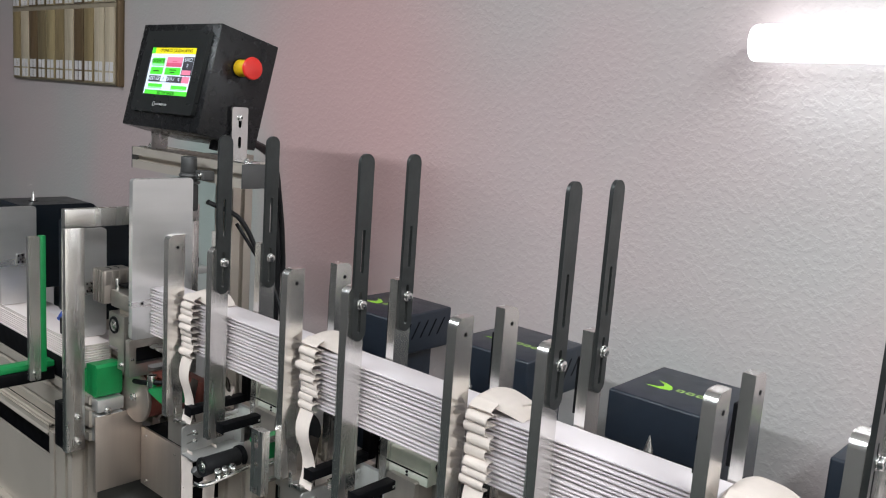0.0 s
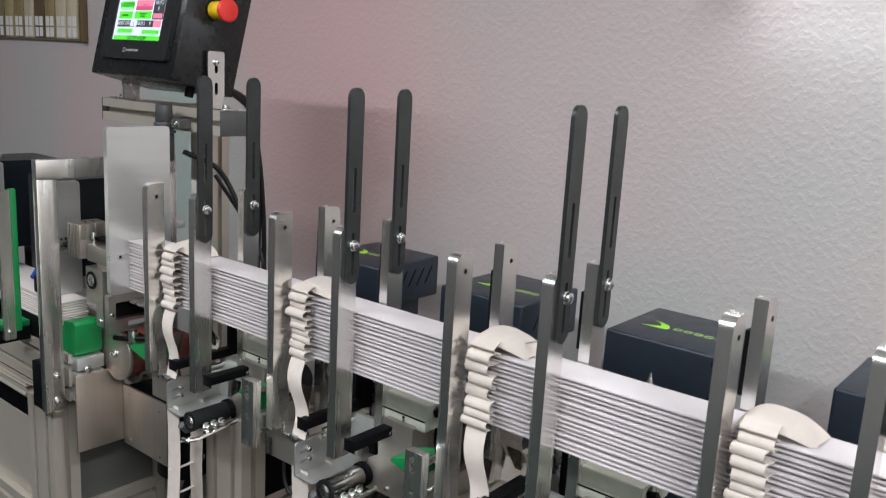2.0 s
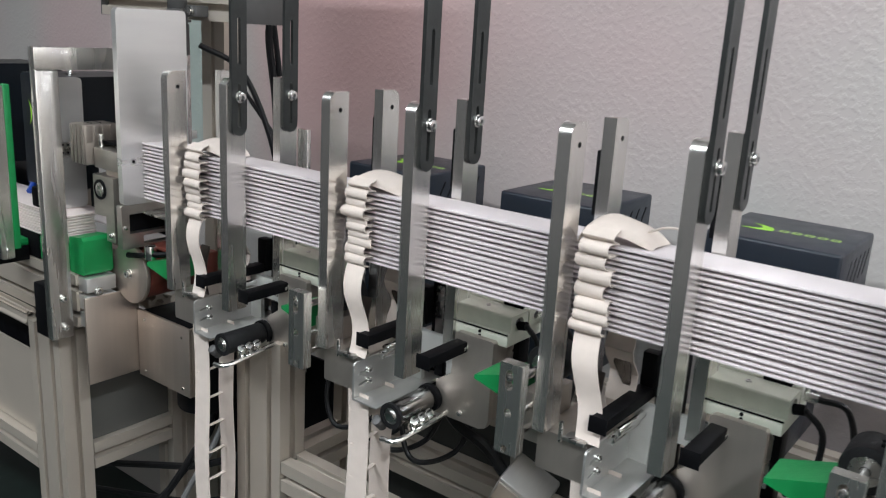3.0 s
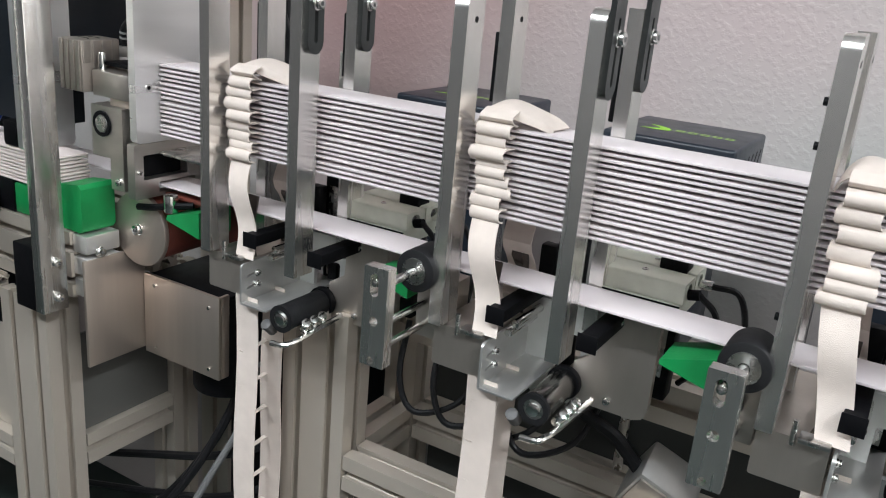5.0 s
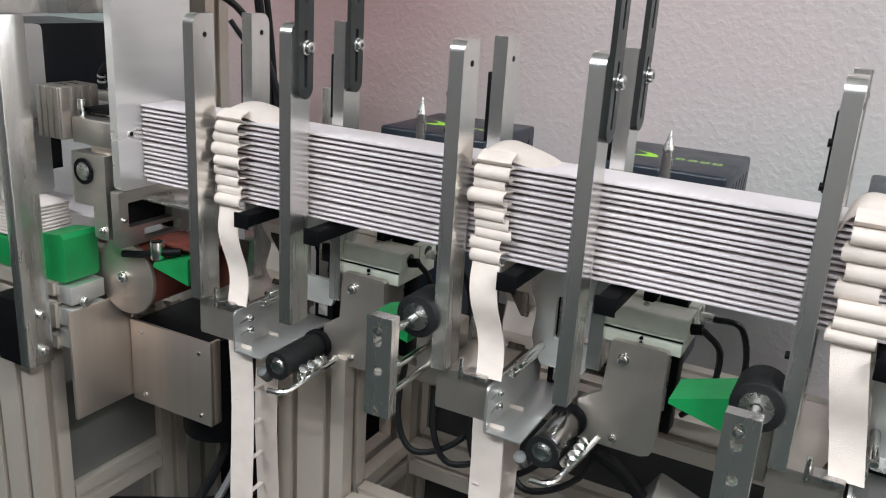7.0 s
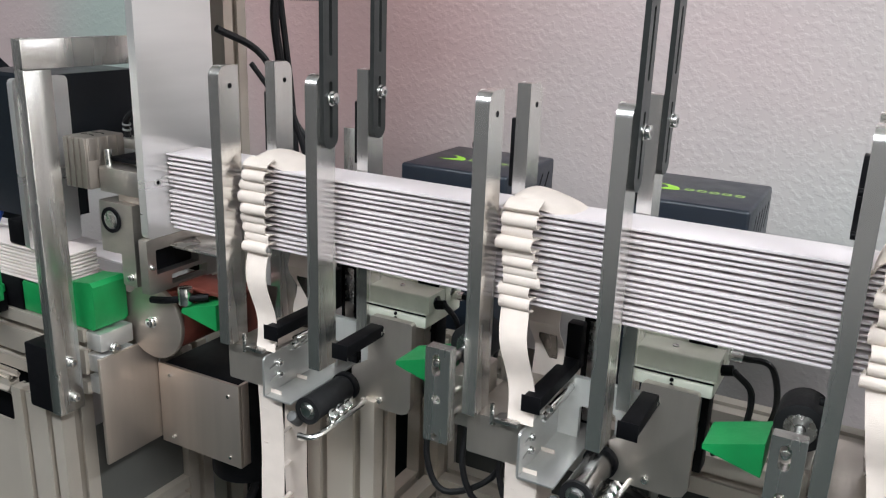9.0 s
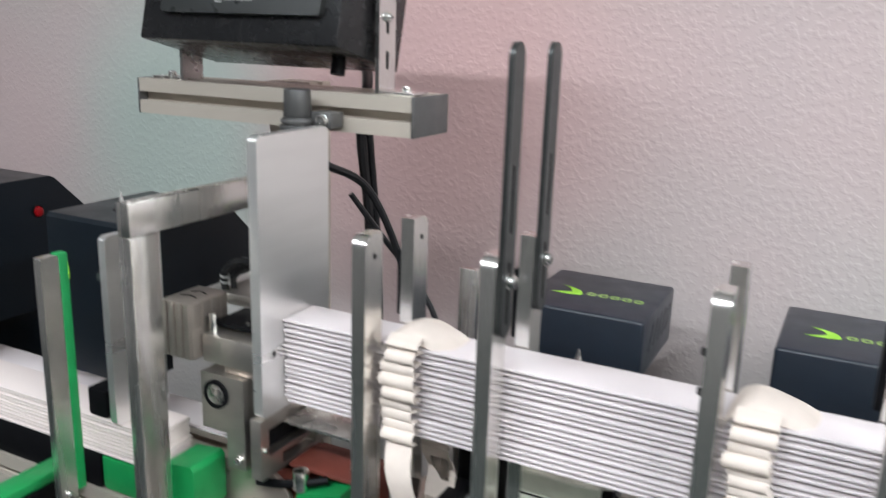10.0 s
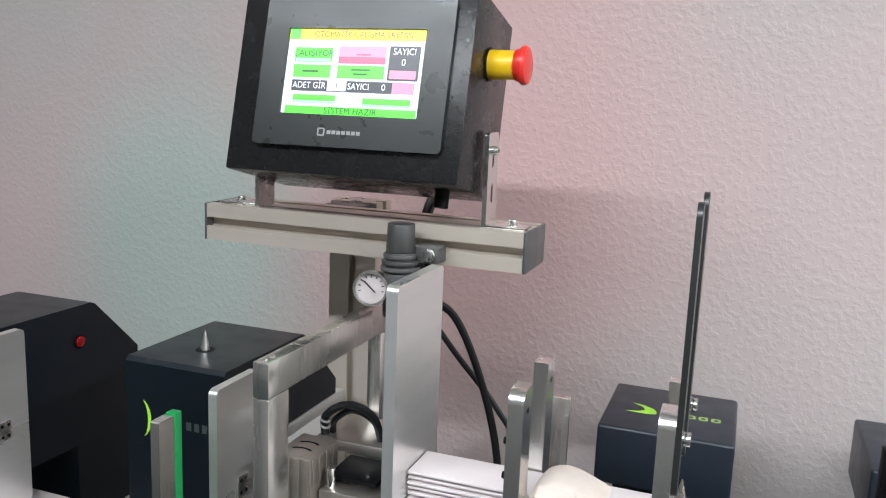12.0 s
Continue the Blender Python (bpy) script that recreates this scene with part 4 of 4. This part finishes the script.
single("sensor_cable", hose([(-1.362, 0.814, 1.158), (-1.358, 0.811, 1.174), (-1.339, 0.811, 1.187), (-1.320, 0.816, 1.178), (-1.314, 0.822, 1.158)], 0.0032), CABLE, "second looped black cable on the clamping unit", "cable")
for z in (1.170, 1.176):
    single("cable_tie", ring((-1.3645, 0.8035, z), (0.25, -0.1, 1), 0.0050, 0.0042, 0.0022, 16), MARK, "narrow pale tie round the looped cable", "cable tie", "cable ties")

sb = thing("feed_gate", -1.27, 0.78, 1.006, "matte aluminium gate plate with a dark slot for fed slats", "feed gate")
part("gate_plate", plate(rounded(0.731, 0.843, 1.005, 1.0675, 0.002, 2), [rounded(0.743, 0.806, 1.0265, 1.0545, 0.001, 1), rounded(0.764, 0.818, 1.0095, 1.0215, 0.001, 1)], "x", -1.2755, -1.2635), MATTE, sb)
# black plate put in for the dark inside the window
part("slot_shade", slab(-1.2800, -1.2760, 0.740, 0.809, 1.024, 1.0565, 0.0005), BLACK_PLASTIC, sb, "black plate added for the shade inside the window")
screw(-1.2635, 0.7365, 1.036, (1, 0, 0), 0.0024, sb)
part("tongue", slab(-1.2614, -1.183, 0.762, 0.826, 1.0540, 1.0570, 0.0006), ALU, sb, "bright guide tongue")
part("belt_arm", slab(-1.2610, -1.185, 0.7700, 0.812, 1.0040, 1.0085, 0.001), RUST, sb, "red-brown belt strip")
part("knob", rod((-1.237, 0.757, 0.993), (-1.237, 0.757, 1.0130), 0.008, sides=20, bevel=0.001), CHROME, sb)

wh = thing("drive_wheel", -1.291, 0.762, 0.960, "smooth grey steel disc wheel on a red-brown drum", "wheel")
disc = part("disc", rod((-1.291, 0.7560, 0.960), (-1.291, 0.7625, 0.960), 0.0445, sides=56, bevel=0.001), SHEET, wh)
drum = part("drum", rod((-1.291, 0.763, 0.960), (-1.291, 0.84, 0.960), 0.0400, sides=40, bevel=0.001), RUST, wh, "red-brown belt drum")
screw(-1.291, 0.7560, 0.960, (0, -1, 0), 0.0058, wh)
turning.append(wh)
single("guide_wedge", plate([(-1.240, 0.984), (-1.188, 0.973), (-1.188, 1.003), (-1.238, 0.990)], [], "y", 0.752, 0.80), GREEN, "bright green printed plastic wedge beside the drive wheel", "wedge", "green wedges")
single("belt_guard", hose([(-1.285, 0.752, 0.990), (-1.262, 0.752, 0.994), (-1.235, 0.756, 1.000), (-1.215, 0.77, 1.002)], 0.0042), BLACK_PLASTIC, "black rubber guide over the drive wheel", "guide")
single("drum_bracket", slab(-1.262, -1.18, 0.81, 0.83, 0.945, 1.004, 0.002), RUST, "red-brown belt guide plate", "plate")

hs = thing("gearbox_housing", -1.25, 0.79, 0.78, "raw sheet-steel housing of the drive with small rivets", "housing")
part("side_sheet", slab(-1.3225, -1.3180, 0.701, 0.786, 0.792, 0.926, 0.0008), SHEET, hs)
part("front_sheet", slab(-1.3175, -1.1890, 0.7825, 0.787, 0.786, 0.893, 0.0008), SHEET, hs)
part("end_sheet", slab(-1.1935, -1.1890, 0.7875, 0.80, 0.786, 0.893, 0.0008), SHEET, hs)
part("lid", slab(-1.3170, -1.19, 0.7875, 0.90, 0.885, 0.889, 0.0006), BLACK_PLASTIC, hs)
part("motor", rod((-1.24, 0.85, 0.74), (-1.24, 0.85, 0.885), 0.045, sides=30, bevel=0.003), BLACK_PLASTIC, hs, "black motor can")
for a, b in ((-1.2975, 0.880), (-1.2975, 0.797), (-1.205, 0.877), (-1.205, 0.797)):
    part("rivet", rod((a, 0.7808, b), (a, 0.7825, b), 0.0022, sides=12), CHROME, hs)
screw(-1.3180, 0.722, 0.934, (1, 0, 0), 0.0052, hs)
for k, pts in enumerate([[(-1.22, 0.86, 0.78), (-1.23, 0.84, 0.70), (-1.27, 0.80, 0.60), (-1.36, 0.79, 0.48), (-1.5, 0.79, 0.30)], [(-1.20, 0.86, 0.78), (-1.21, 0.85, 0.70), (-1.25, 0.82, 0.60), (-1.32, 0.80, 0.46), (-1.46, 0.80, 0.28)], [(-1.24, 0.88, 0.76), (-1.25, 0.86, 0.68), (-1.30, 0.82, 0.58), (-1.40, 0.80, 0.47), (-1.56, 0.80, 0.32)], [(-1.10, 0.90, 0.74), (-1.16, 0.86, 0.68), (-1.25, 0.84, 0.63), (-1.38, 0.84, 0.58), (-1.60, 0.84, 0.50)], [(-1.10, 0.92, 0.66), (-1.18, 0.86, 0.60), (-1.26, 0.84, 0.56), (-1.38, 0.82, 0.53), (-1.60, 0.82, 0.46)]]):
    single("machine_cable", hose(pts, (0.006, 0.005, 0.005, 0.006, 0.005)[k]), CABLE_GREY if k == 1 else CABLE, "grey sheathed cable hanging below the drive" if k == 1 else "black sheathed cable hanging below the drive", "cable", "machine cables")
for k in range(4):
    x = -0.98 + 0.045 * k
    single("machine_cable", hose([(x, 0.87, 0.90), (x + 0.004, 0.85, 0.84), (x + 0.03, 0.845, 0.805), (x + 0.08, 0.86, 0.83), (x + 0.10, 0.88, 0.89)], 0.0035), CABLE, "thin black cable sagging under the rail", "cable", "machine cables")
for x in (-0.80, -0.515, -0.23):
    single("machine_cable", hose([(x, 0.87, 0.90), (x + 0.03, 0.865, 0.868), (x + 0.07, 0.875, 0.845), (x + 0.10, 0.88, 0.815), (x + 0.115, 0.885, 0.805)], 0.0075), CABLE, "thick black corrugated cable under the rail", "cable", "machine cables")
    jb = thing("junction_box", x + 0.19, 0.89, 0.745, "grey metal junction box with a flat lid", "box", "junction boxes", m=pose(x + 0.122, 0.885, 0.80, 20, 25, 10))
    part("case", slab(-0.03, 0.03, -0.025, 0.025, -0.03, 0.03, 0.004), BENT, jb, local=True)
    part("lid", slab(-0.027, 0.027, -0.029, -0.0255, -0.027, 0.027, 0.002), PLATE_STEEL, jb, local=True)

# ---- control panel ----
single("stop_post", slab(-1.183, -1.162, 0.982, 0.990, 0.746, 1.170, 0.001), ALU, "thin plain aluminium post behind the slat stack", "post")
pp = thing("panel_pole", -1.45, 1.05, 0, "upright grey aluminium T-slot pole behind the machine", "pole")
part("extrusion", profile("z", 0.0, 1.358, -1.482, -1.420, 1.030, 1.075), ANOD, pp)
part("joint", slab(-1.475, -1.427, 0.9705, 1.0295, 1.325, 1.357, 0.002), GREY_PLASTIC, pp)
cb = thing("crossbar", -1.38, 0.93, 1.321, "grey aluminium T-slot crossbar with a dark end cap", "profile")
part("extrusion", profile("x", -1.565, -1.2015, 0.895, 0.970, 1.321, 1.361, 0.04), ANOD, cb)
part("end_cap", slab(-1.5680, -1.5652, 0.8945, 0.9705, 1.3205, 1.3615, 0.0008), GREY_PLASTIC, cb, "dark grey end cap")
part("end_cap", slab(-1.2012, -1.1980, 0.8945, 0.9705, 1.3205, 1.3615, 0.0008), GREY_PLASTIC, cb, "dark grey end cap")

hm = thing("control_panel", -1.5, 0.841, 1.41, "black hammered-paint control box with a lit touch screen", "control panel", m=pose(-1.5035, 0.841, 1.408, -13.5))
part("case", slab(0, 0.250, 0, 0.120, 0, 0.188, 0.0022), POWDER, hm, local=True)
bz = part("bezel", plate(rounded(0.0320, 0.2325, 0.0265, 0.1730, 0.004, 4), [rounded(0.0592, 0.2052, 0.058, 0.143, 0.001, 1)], "y", -0.0075, -0.0002), BEZEL, hm, "glossy black touch-screen bezel", local=True)
SC = {k: glow("screen_" + k, c, 0.26 * s) for k, c, s in (("white", (0.80, 0.86, 0.95), 0.75), ("yellow", (0.95, 0.82, 0.02), 0.8), ("green", (0.10, 0.80, 0.05), 0.75), ("pink", (0.90, 0.25, 0.38), 0.7), ("dark", (0.05, 0.05, 0.06), 0.4), ("ink", (0.01, 0.14, 0.005), 0.2), ("amber", (0.20, 0.14, 0.005), 0.3), ("rose", (0.70, 0.10, 0.20), 0.6), ("mint", (0.35, 0.85, 0.45), 0.7))}
X0, Z1 = 0.0592, 0.143


def tile(u0, u1, v0, v1, key, depth=1, name="screen_field"):
    """A field of the screen, in fractions of its width and of its height from the top."""
    y = -0.0052 - 0.0003 * depth
    part(name, slab(X0 + 0.146 * u0, X0 + 0.146 * u1, y, y + 0.0002, Z1 - 0.085 * v1, Z1 - 0.085 * v0, 0), SC[key], bz, local=True)


part("display", slab(X0 - 0.001, X0 + 0.147, -0.0052, -0.004, 0.057, 0.145, 0), SC["white"], hm, "lit colour display", local=True)
tile(0.0, 1.0, 0.0, 0.13, "yellow")
tile(0.005, 0.085, 0.0, 0.125, "green", 2)
tile(0.06, 0.34, 0.22, 0.39, "green")
tile(0.07, 0.33, 0.345, 0.385, "mint", 2)
tile(0.06, 0.34, 0.42, 0.57, "green")
tile(0.39, 0.73, 0.20, 0.32, "pink")
tile(0.39, 0.73, 0.32, 0.40, "rose")
tile(0.39, 0.73, 0.42, 0.57, "green")
tile(0.755, 0.97, 0.19, 0.58, "dark")
tile(0.77, 0.955, 0.465, 0.56, "pink", 2)
tile(0.06, 0.80, 0.60, 0.73, "dark")
tile(0.33, 0.47, 0.60, 0.72, "white", 2)
tile(0.80, 0.955, 0.60, 0.73, "pink")
tile(0.08, 0.40, 0.77, 0.84, "green")
tile(0.08, 0.40, 0.845, 0.87, "mint")
tile(0.60, 0.94, 0.79, 0.86, "green")
tile(0.60, 0.94, 0.865, 0.885, "mint")
tile(0.03, 0.985, 0.905, 1.0, "green")


def caption(text, u, v, size, key, wide=1.0):
    words(text, size, SC[key], bz, X0 + 0.146 * u, Z1 - 0.085 * v, -0.0060, wide=wide)


caption("OTOMATİK ÇALIŞMA SAYFASI", 0.55, 0.068, 0.0085, "amber", 0.90)
caption("ÇALIŞIYOR", 0.20, 0.29, 0.0088, "ink")
caption("SAYICI", 0.862, 0.255, 0.0090, "white", 0.9)
caption("0", 0.862, 0.375, 0.0090, "white")
caption("ADET GİR", 0.195, 0.665, 0.0088, "white", 0.9)
caption("1", 0.40, 0.66, 0.0080, "dark")
caption("SAYICI", 0.56, 0.665, 0.0088, "white", 0.9)
caption("0", 0.74, 0.665, 0.0088, "white")
caption("SİSTEM HAZIR", 0.52, 0.953, 0.0088, "ink", 1.0)
for u0, u1, v0, v1, key in ((0.13, 0.25, 0.485, 0.51, "ink"), (0.52, 0.62, 0.285, 0.305, "rose"), (0.49, 0.63, 0.46, 0.48, "ink"), (0.51, 0.61, 0.51, 0.53, "ink")):
    tile(u0, u1, v0, v1, key, 2, "screen_bar")
part("maker_mark", plate(rounded(0.104, 0.112, 0.037, 0.045, 0.001, 2), [rounded(0.1055, 0.1105, 0.0385, 0.0435, 0.0005, 1)], "y", -0.0079, -0.0076), MARK, bz, local=True)
for k in range(7):
    part("maker_bar", slab(0.1145 + 0.0052 * k, 0.1185 + 0.0052 * k, -0.0079, -0.0076, 0.0392, 0.0428, 0), MARK, bz, local=True)
es = part("stop_collar", rod((0.2503, 0.052, 0.128), (0.2775, 0.052, 0.128), 0.0145, 0.0140, sides=28, bevel=0.001), YELLOW, hm, "yellow stop-button collar", local=True)
head = rod((0.2776, 0.052, 0.128), (0.2835, 0.052, 0.128), 0.0150, 0.0165, sides=32, bevel=0.0008)
rod((0.2830, 0.052, 0.128), (0.2905, 0.052, 0.128), 0.0195, 0.0185, sides=32, bm=head, bevel=0.003)
part("stop_head", head, RED, es, "red mushroom stop button", local=True)
part("gasket", rod((0.2501, 0.052, 0.128), (0.2520, 0.052, 0.128), 0.0165, sides=28), BLACK_PLASTIC, es, local=True)
part("gland", rod((0.215, 0.060, -0.016), (0.215, 0.060, -0.0002), 0.0075, sides=18), BLACK_PLASTIC, hm, "black cable gland", local=True)

for side, x in ((-1, -1.507), (1, -1.2475)):
    bk = thing("angle_bracket", x, 0.93, 1.361, "bright zinc-plated slotted angle bracket holding the control box", "bracket", "panel brackets")
    part("upright", plate(rounded(0.902, 0.934, 1.3612, 1.455, 0.004, 4, (0, 0, 1, 1)), [stadium(0.918, 0.006, 1.420, 1.437, 5), stadium(0.918, 0.006, 1.385, 1.405, 5)], "x", x, x + 0.0045), CHROME if side > 0 else STEEL, bk)
    part("foot", slab(min(x, x + side * 0.044) + (0 if side < 0 else 0.0047), max(x, x + side * 0.044) - (0.0002 if side < 0 else 0), 0.902, 0.934, 1.3612, 1.3645, 0.0006), CHROME if side > 0 else STEEL, bk)
    screw(x + side * 0.028, 0.918, 1.3645, (0, 0, 1), 0.0045, bk)
    screw(x + (0.0045 if side > 0 else 0), 0.918, 1.437, (side, 0, 0), 0.0045, bk)
rg = thing("air_regulator", -1.32, 0.865, 1.30, "grey plastic air-pressure regulator with a knob and a round gauge", "regulator")
part("knob", rod((-1.3185, 0.868, 1.336), (-1.3185, 0.868, 1.364), 0.0145, 0.0135, sides=26, bevel=0.0015), KNOB, rg)
for k in range(3):
    part("ridge", rod((-1.3185, 0.868, 1.3175 + 0.0062 * k), (-1.3185, 0.868, 1.3215 + 0.0062 * k), 0.0195 - 0.0012 * k, sides=28, bevel=0.0008), GREY_PLASTIC if k != 1 else KNOB, rg)
part("collar", rod((-1.3185, 0.868, 1.3156), (-1.3185, 0.868, 1.3358), 0.0150, sides=26, bevel=0.0005), KNOB, rg)
part("body", rod((-1.3185, 0.868, 1.270), (-1.3185, 0.868, 1.3155), 0.0165, sides=26, bevel=0.002), KNOB, rg)
ga = part("gauge_case", ring((-1.337, 0.842, 1.302), (0.25, -1, 0.1), 0.0172, 0.0148, 0.012, 32), CHROME, rg, "chrome gauge rim")
c, ax = Vector((-1.337, 0.842, 1.302)), Vector((0.25, -1, 0.1)).normalized()
part("dial", rod(c - ax * 0.004, c + ax * 0.002, 0.0149, sides=30), DIAL, ga, "white dial")
u, v = ax.cross(Vector((0, 0, 1))).normalized(), Vector((0, 0, 1))
part("needle_hand", hose([c + ax * 0.003 - u * 0.004 - v * 0.004, c + ax * 0.003, c + ax * 0.003 + u * 0.007 + v * 0.007], 0.0007, 5, 2), BLACK_PLASTIC, ga)
for a in range(-130, 131, 26):
    d = u * math.sin(radians(a)) + v * math.cos(radians(a))
    part("tick", hose([c + ax * 0.0022 + d * 0.0105, c + ax * 0.0022 + d * 0.0130], 0.0005, 4, 1), BLACK_PLASTIC, ga)
part("bracket_tab", slab(-1.306, -1.280, 0.872, 0.8945, 1.326, 1.342, 0.001), GREY_PLASTIC, rg)
screw(-1.290, 0.872, 1.334, (0, -1, 0), 0.0055, rg)
for k, (pts, r) in enumerate((([(-1.31, 0.90, 1.285), (-1.29, 0.96, 1.25), (-1.262, 0.99, 1.16), (-1.243, 1.0, 1.06), (-1.24, 1.0, 0.93)], 0.0045), ([(-1.32, 0.97, 1.24), (-1.295, 0.985, 1.20), (-1.25, 1.0, 1.14), (-1.215, 1.0, 1.08), (-1.20, 1.0, 0.95)], 0.0035), ([(-1.30, 0.965, 1.40), (-1.37, 1.085, 1.36), (-1.392, 1.105, 1.29), (-1.384, 1.115, 1.17), (-1.377, 1.11, 1.02), (-1.37, 1.10, 0.80)], 0.007), ([(-1.30, 0.97, 1.40), (-1.375, 1.09, 1.35), (-1.384, 1.115, 1.28), (-1.378, 1.125, 1.16), (-1.368, 1.12, 1.02), (-1.36, 1.10, 0.80)], 0.005))):
    single("panel_cable", hose(pts, r), CABLE, "black cable running down from the control panel", "cable", "panel cables")


# ---- what moves ----
def motions():
    up = Matrix.Translation((0, 0, 0.070))
    for ob in lifters:
        m = ob.matrix_basis.copy()
        walk(ob, [(0, m), (5.9, m), (6.4, up @ m), (7.0, up @ m), (7.9, m), (12.0, m)])
    raise_by = Matrix.Translation((0, 0, STEP))
    for ob in stack:
        m = ob.matrix_basis.copy()
        walk(ob, [(0, m), (6.2, m), (6.4, raise_by @ m), (12.0, raise_by @ m)])
    m = fed.matrix_basis.copy()
    off = Matrix.Translation((-1.40, 0, 0))
    home = Matrix.Translation((0, 0, LOW - 1.0155))
    walk(fed, [(0, off @ m), (3.8, off @ m), (5.1, m), (5.95, m), (6.4, home @ m), (12.0, home @ m)])
    m = waiting.matrix_basis.copy()
    far = Matrix.Translation((-2.80, 0, 0))
    walk(waiting, [(0, far @ m), (3.8, far @ m), (5.1, off @ m), (12.0, off @ m)])
    back = Matrix.Translation((0, 0.045, 0))
    for ob in sliders:
        m = ob.matrix_basis.copy()
        walk(ob, [(0, back @ m), (3.75, back @ m), (4.2, m), (7.35, m), (7.9, back @ m), (12.0, back @ m)])
    for ob in press_rollers:
        m = ob.matrix_basis.copy()
        turn = [(4.2 + 0.1 * k, m @ pose(0, 0, 0, 0, 80 * k, 0)) for k in range(11)]
        last = pose(0, 0, 0, 0, 800, 0)
        walk(ob, [(0, back @ m), (3.75, back @ m)] + turn + [(7.35, m @ last), (7.9, back @ m @ last), (12.0, back @ m @ last)])
    for ob in turning:
        m = ob.matrix_basis.copy()
        rows = [(0, m), (3.8, m)] + [(3.8 + 0.13 * k, m @ pose(0, 0, 0, 0, 80 * k, 0)) for k in range(1, 11)] + [(12.0, m @ pose(0, 0, 0, 0, 800, 0))]
        walk(ob, rows)


motions()
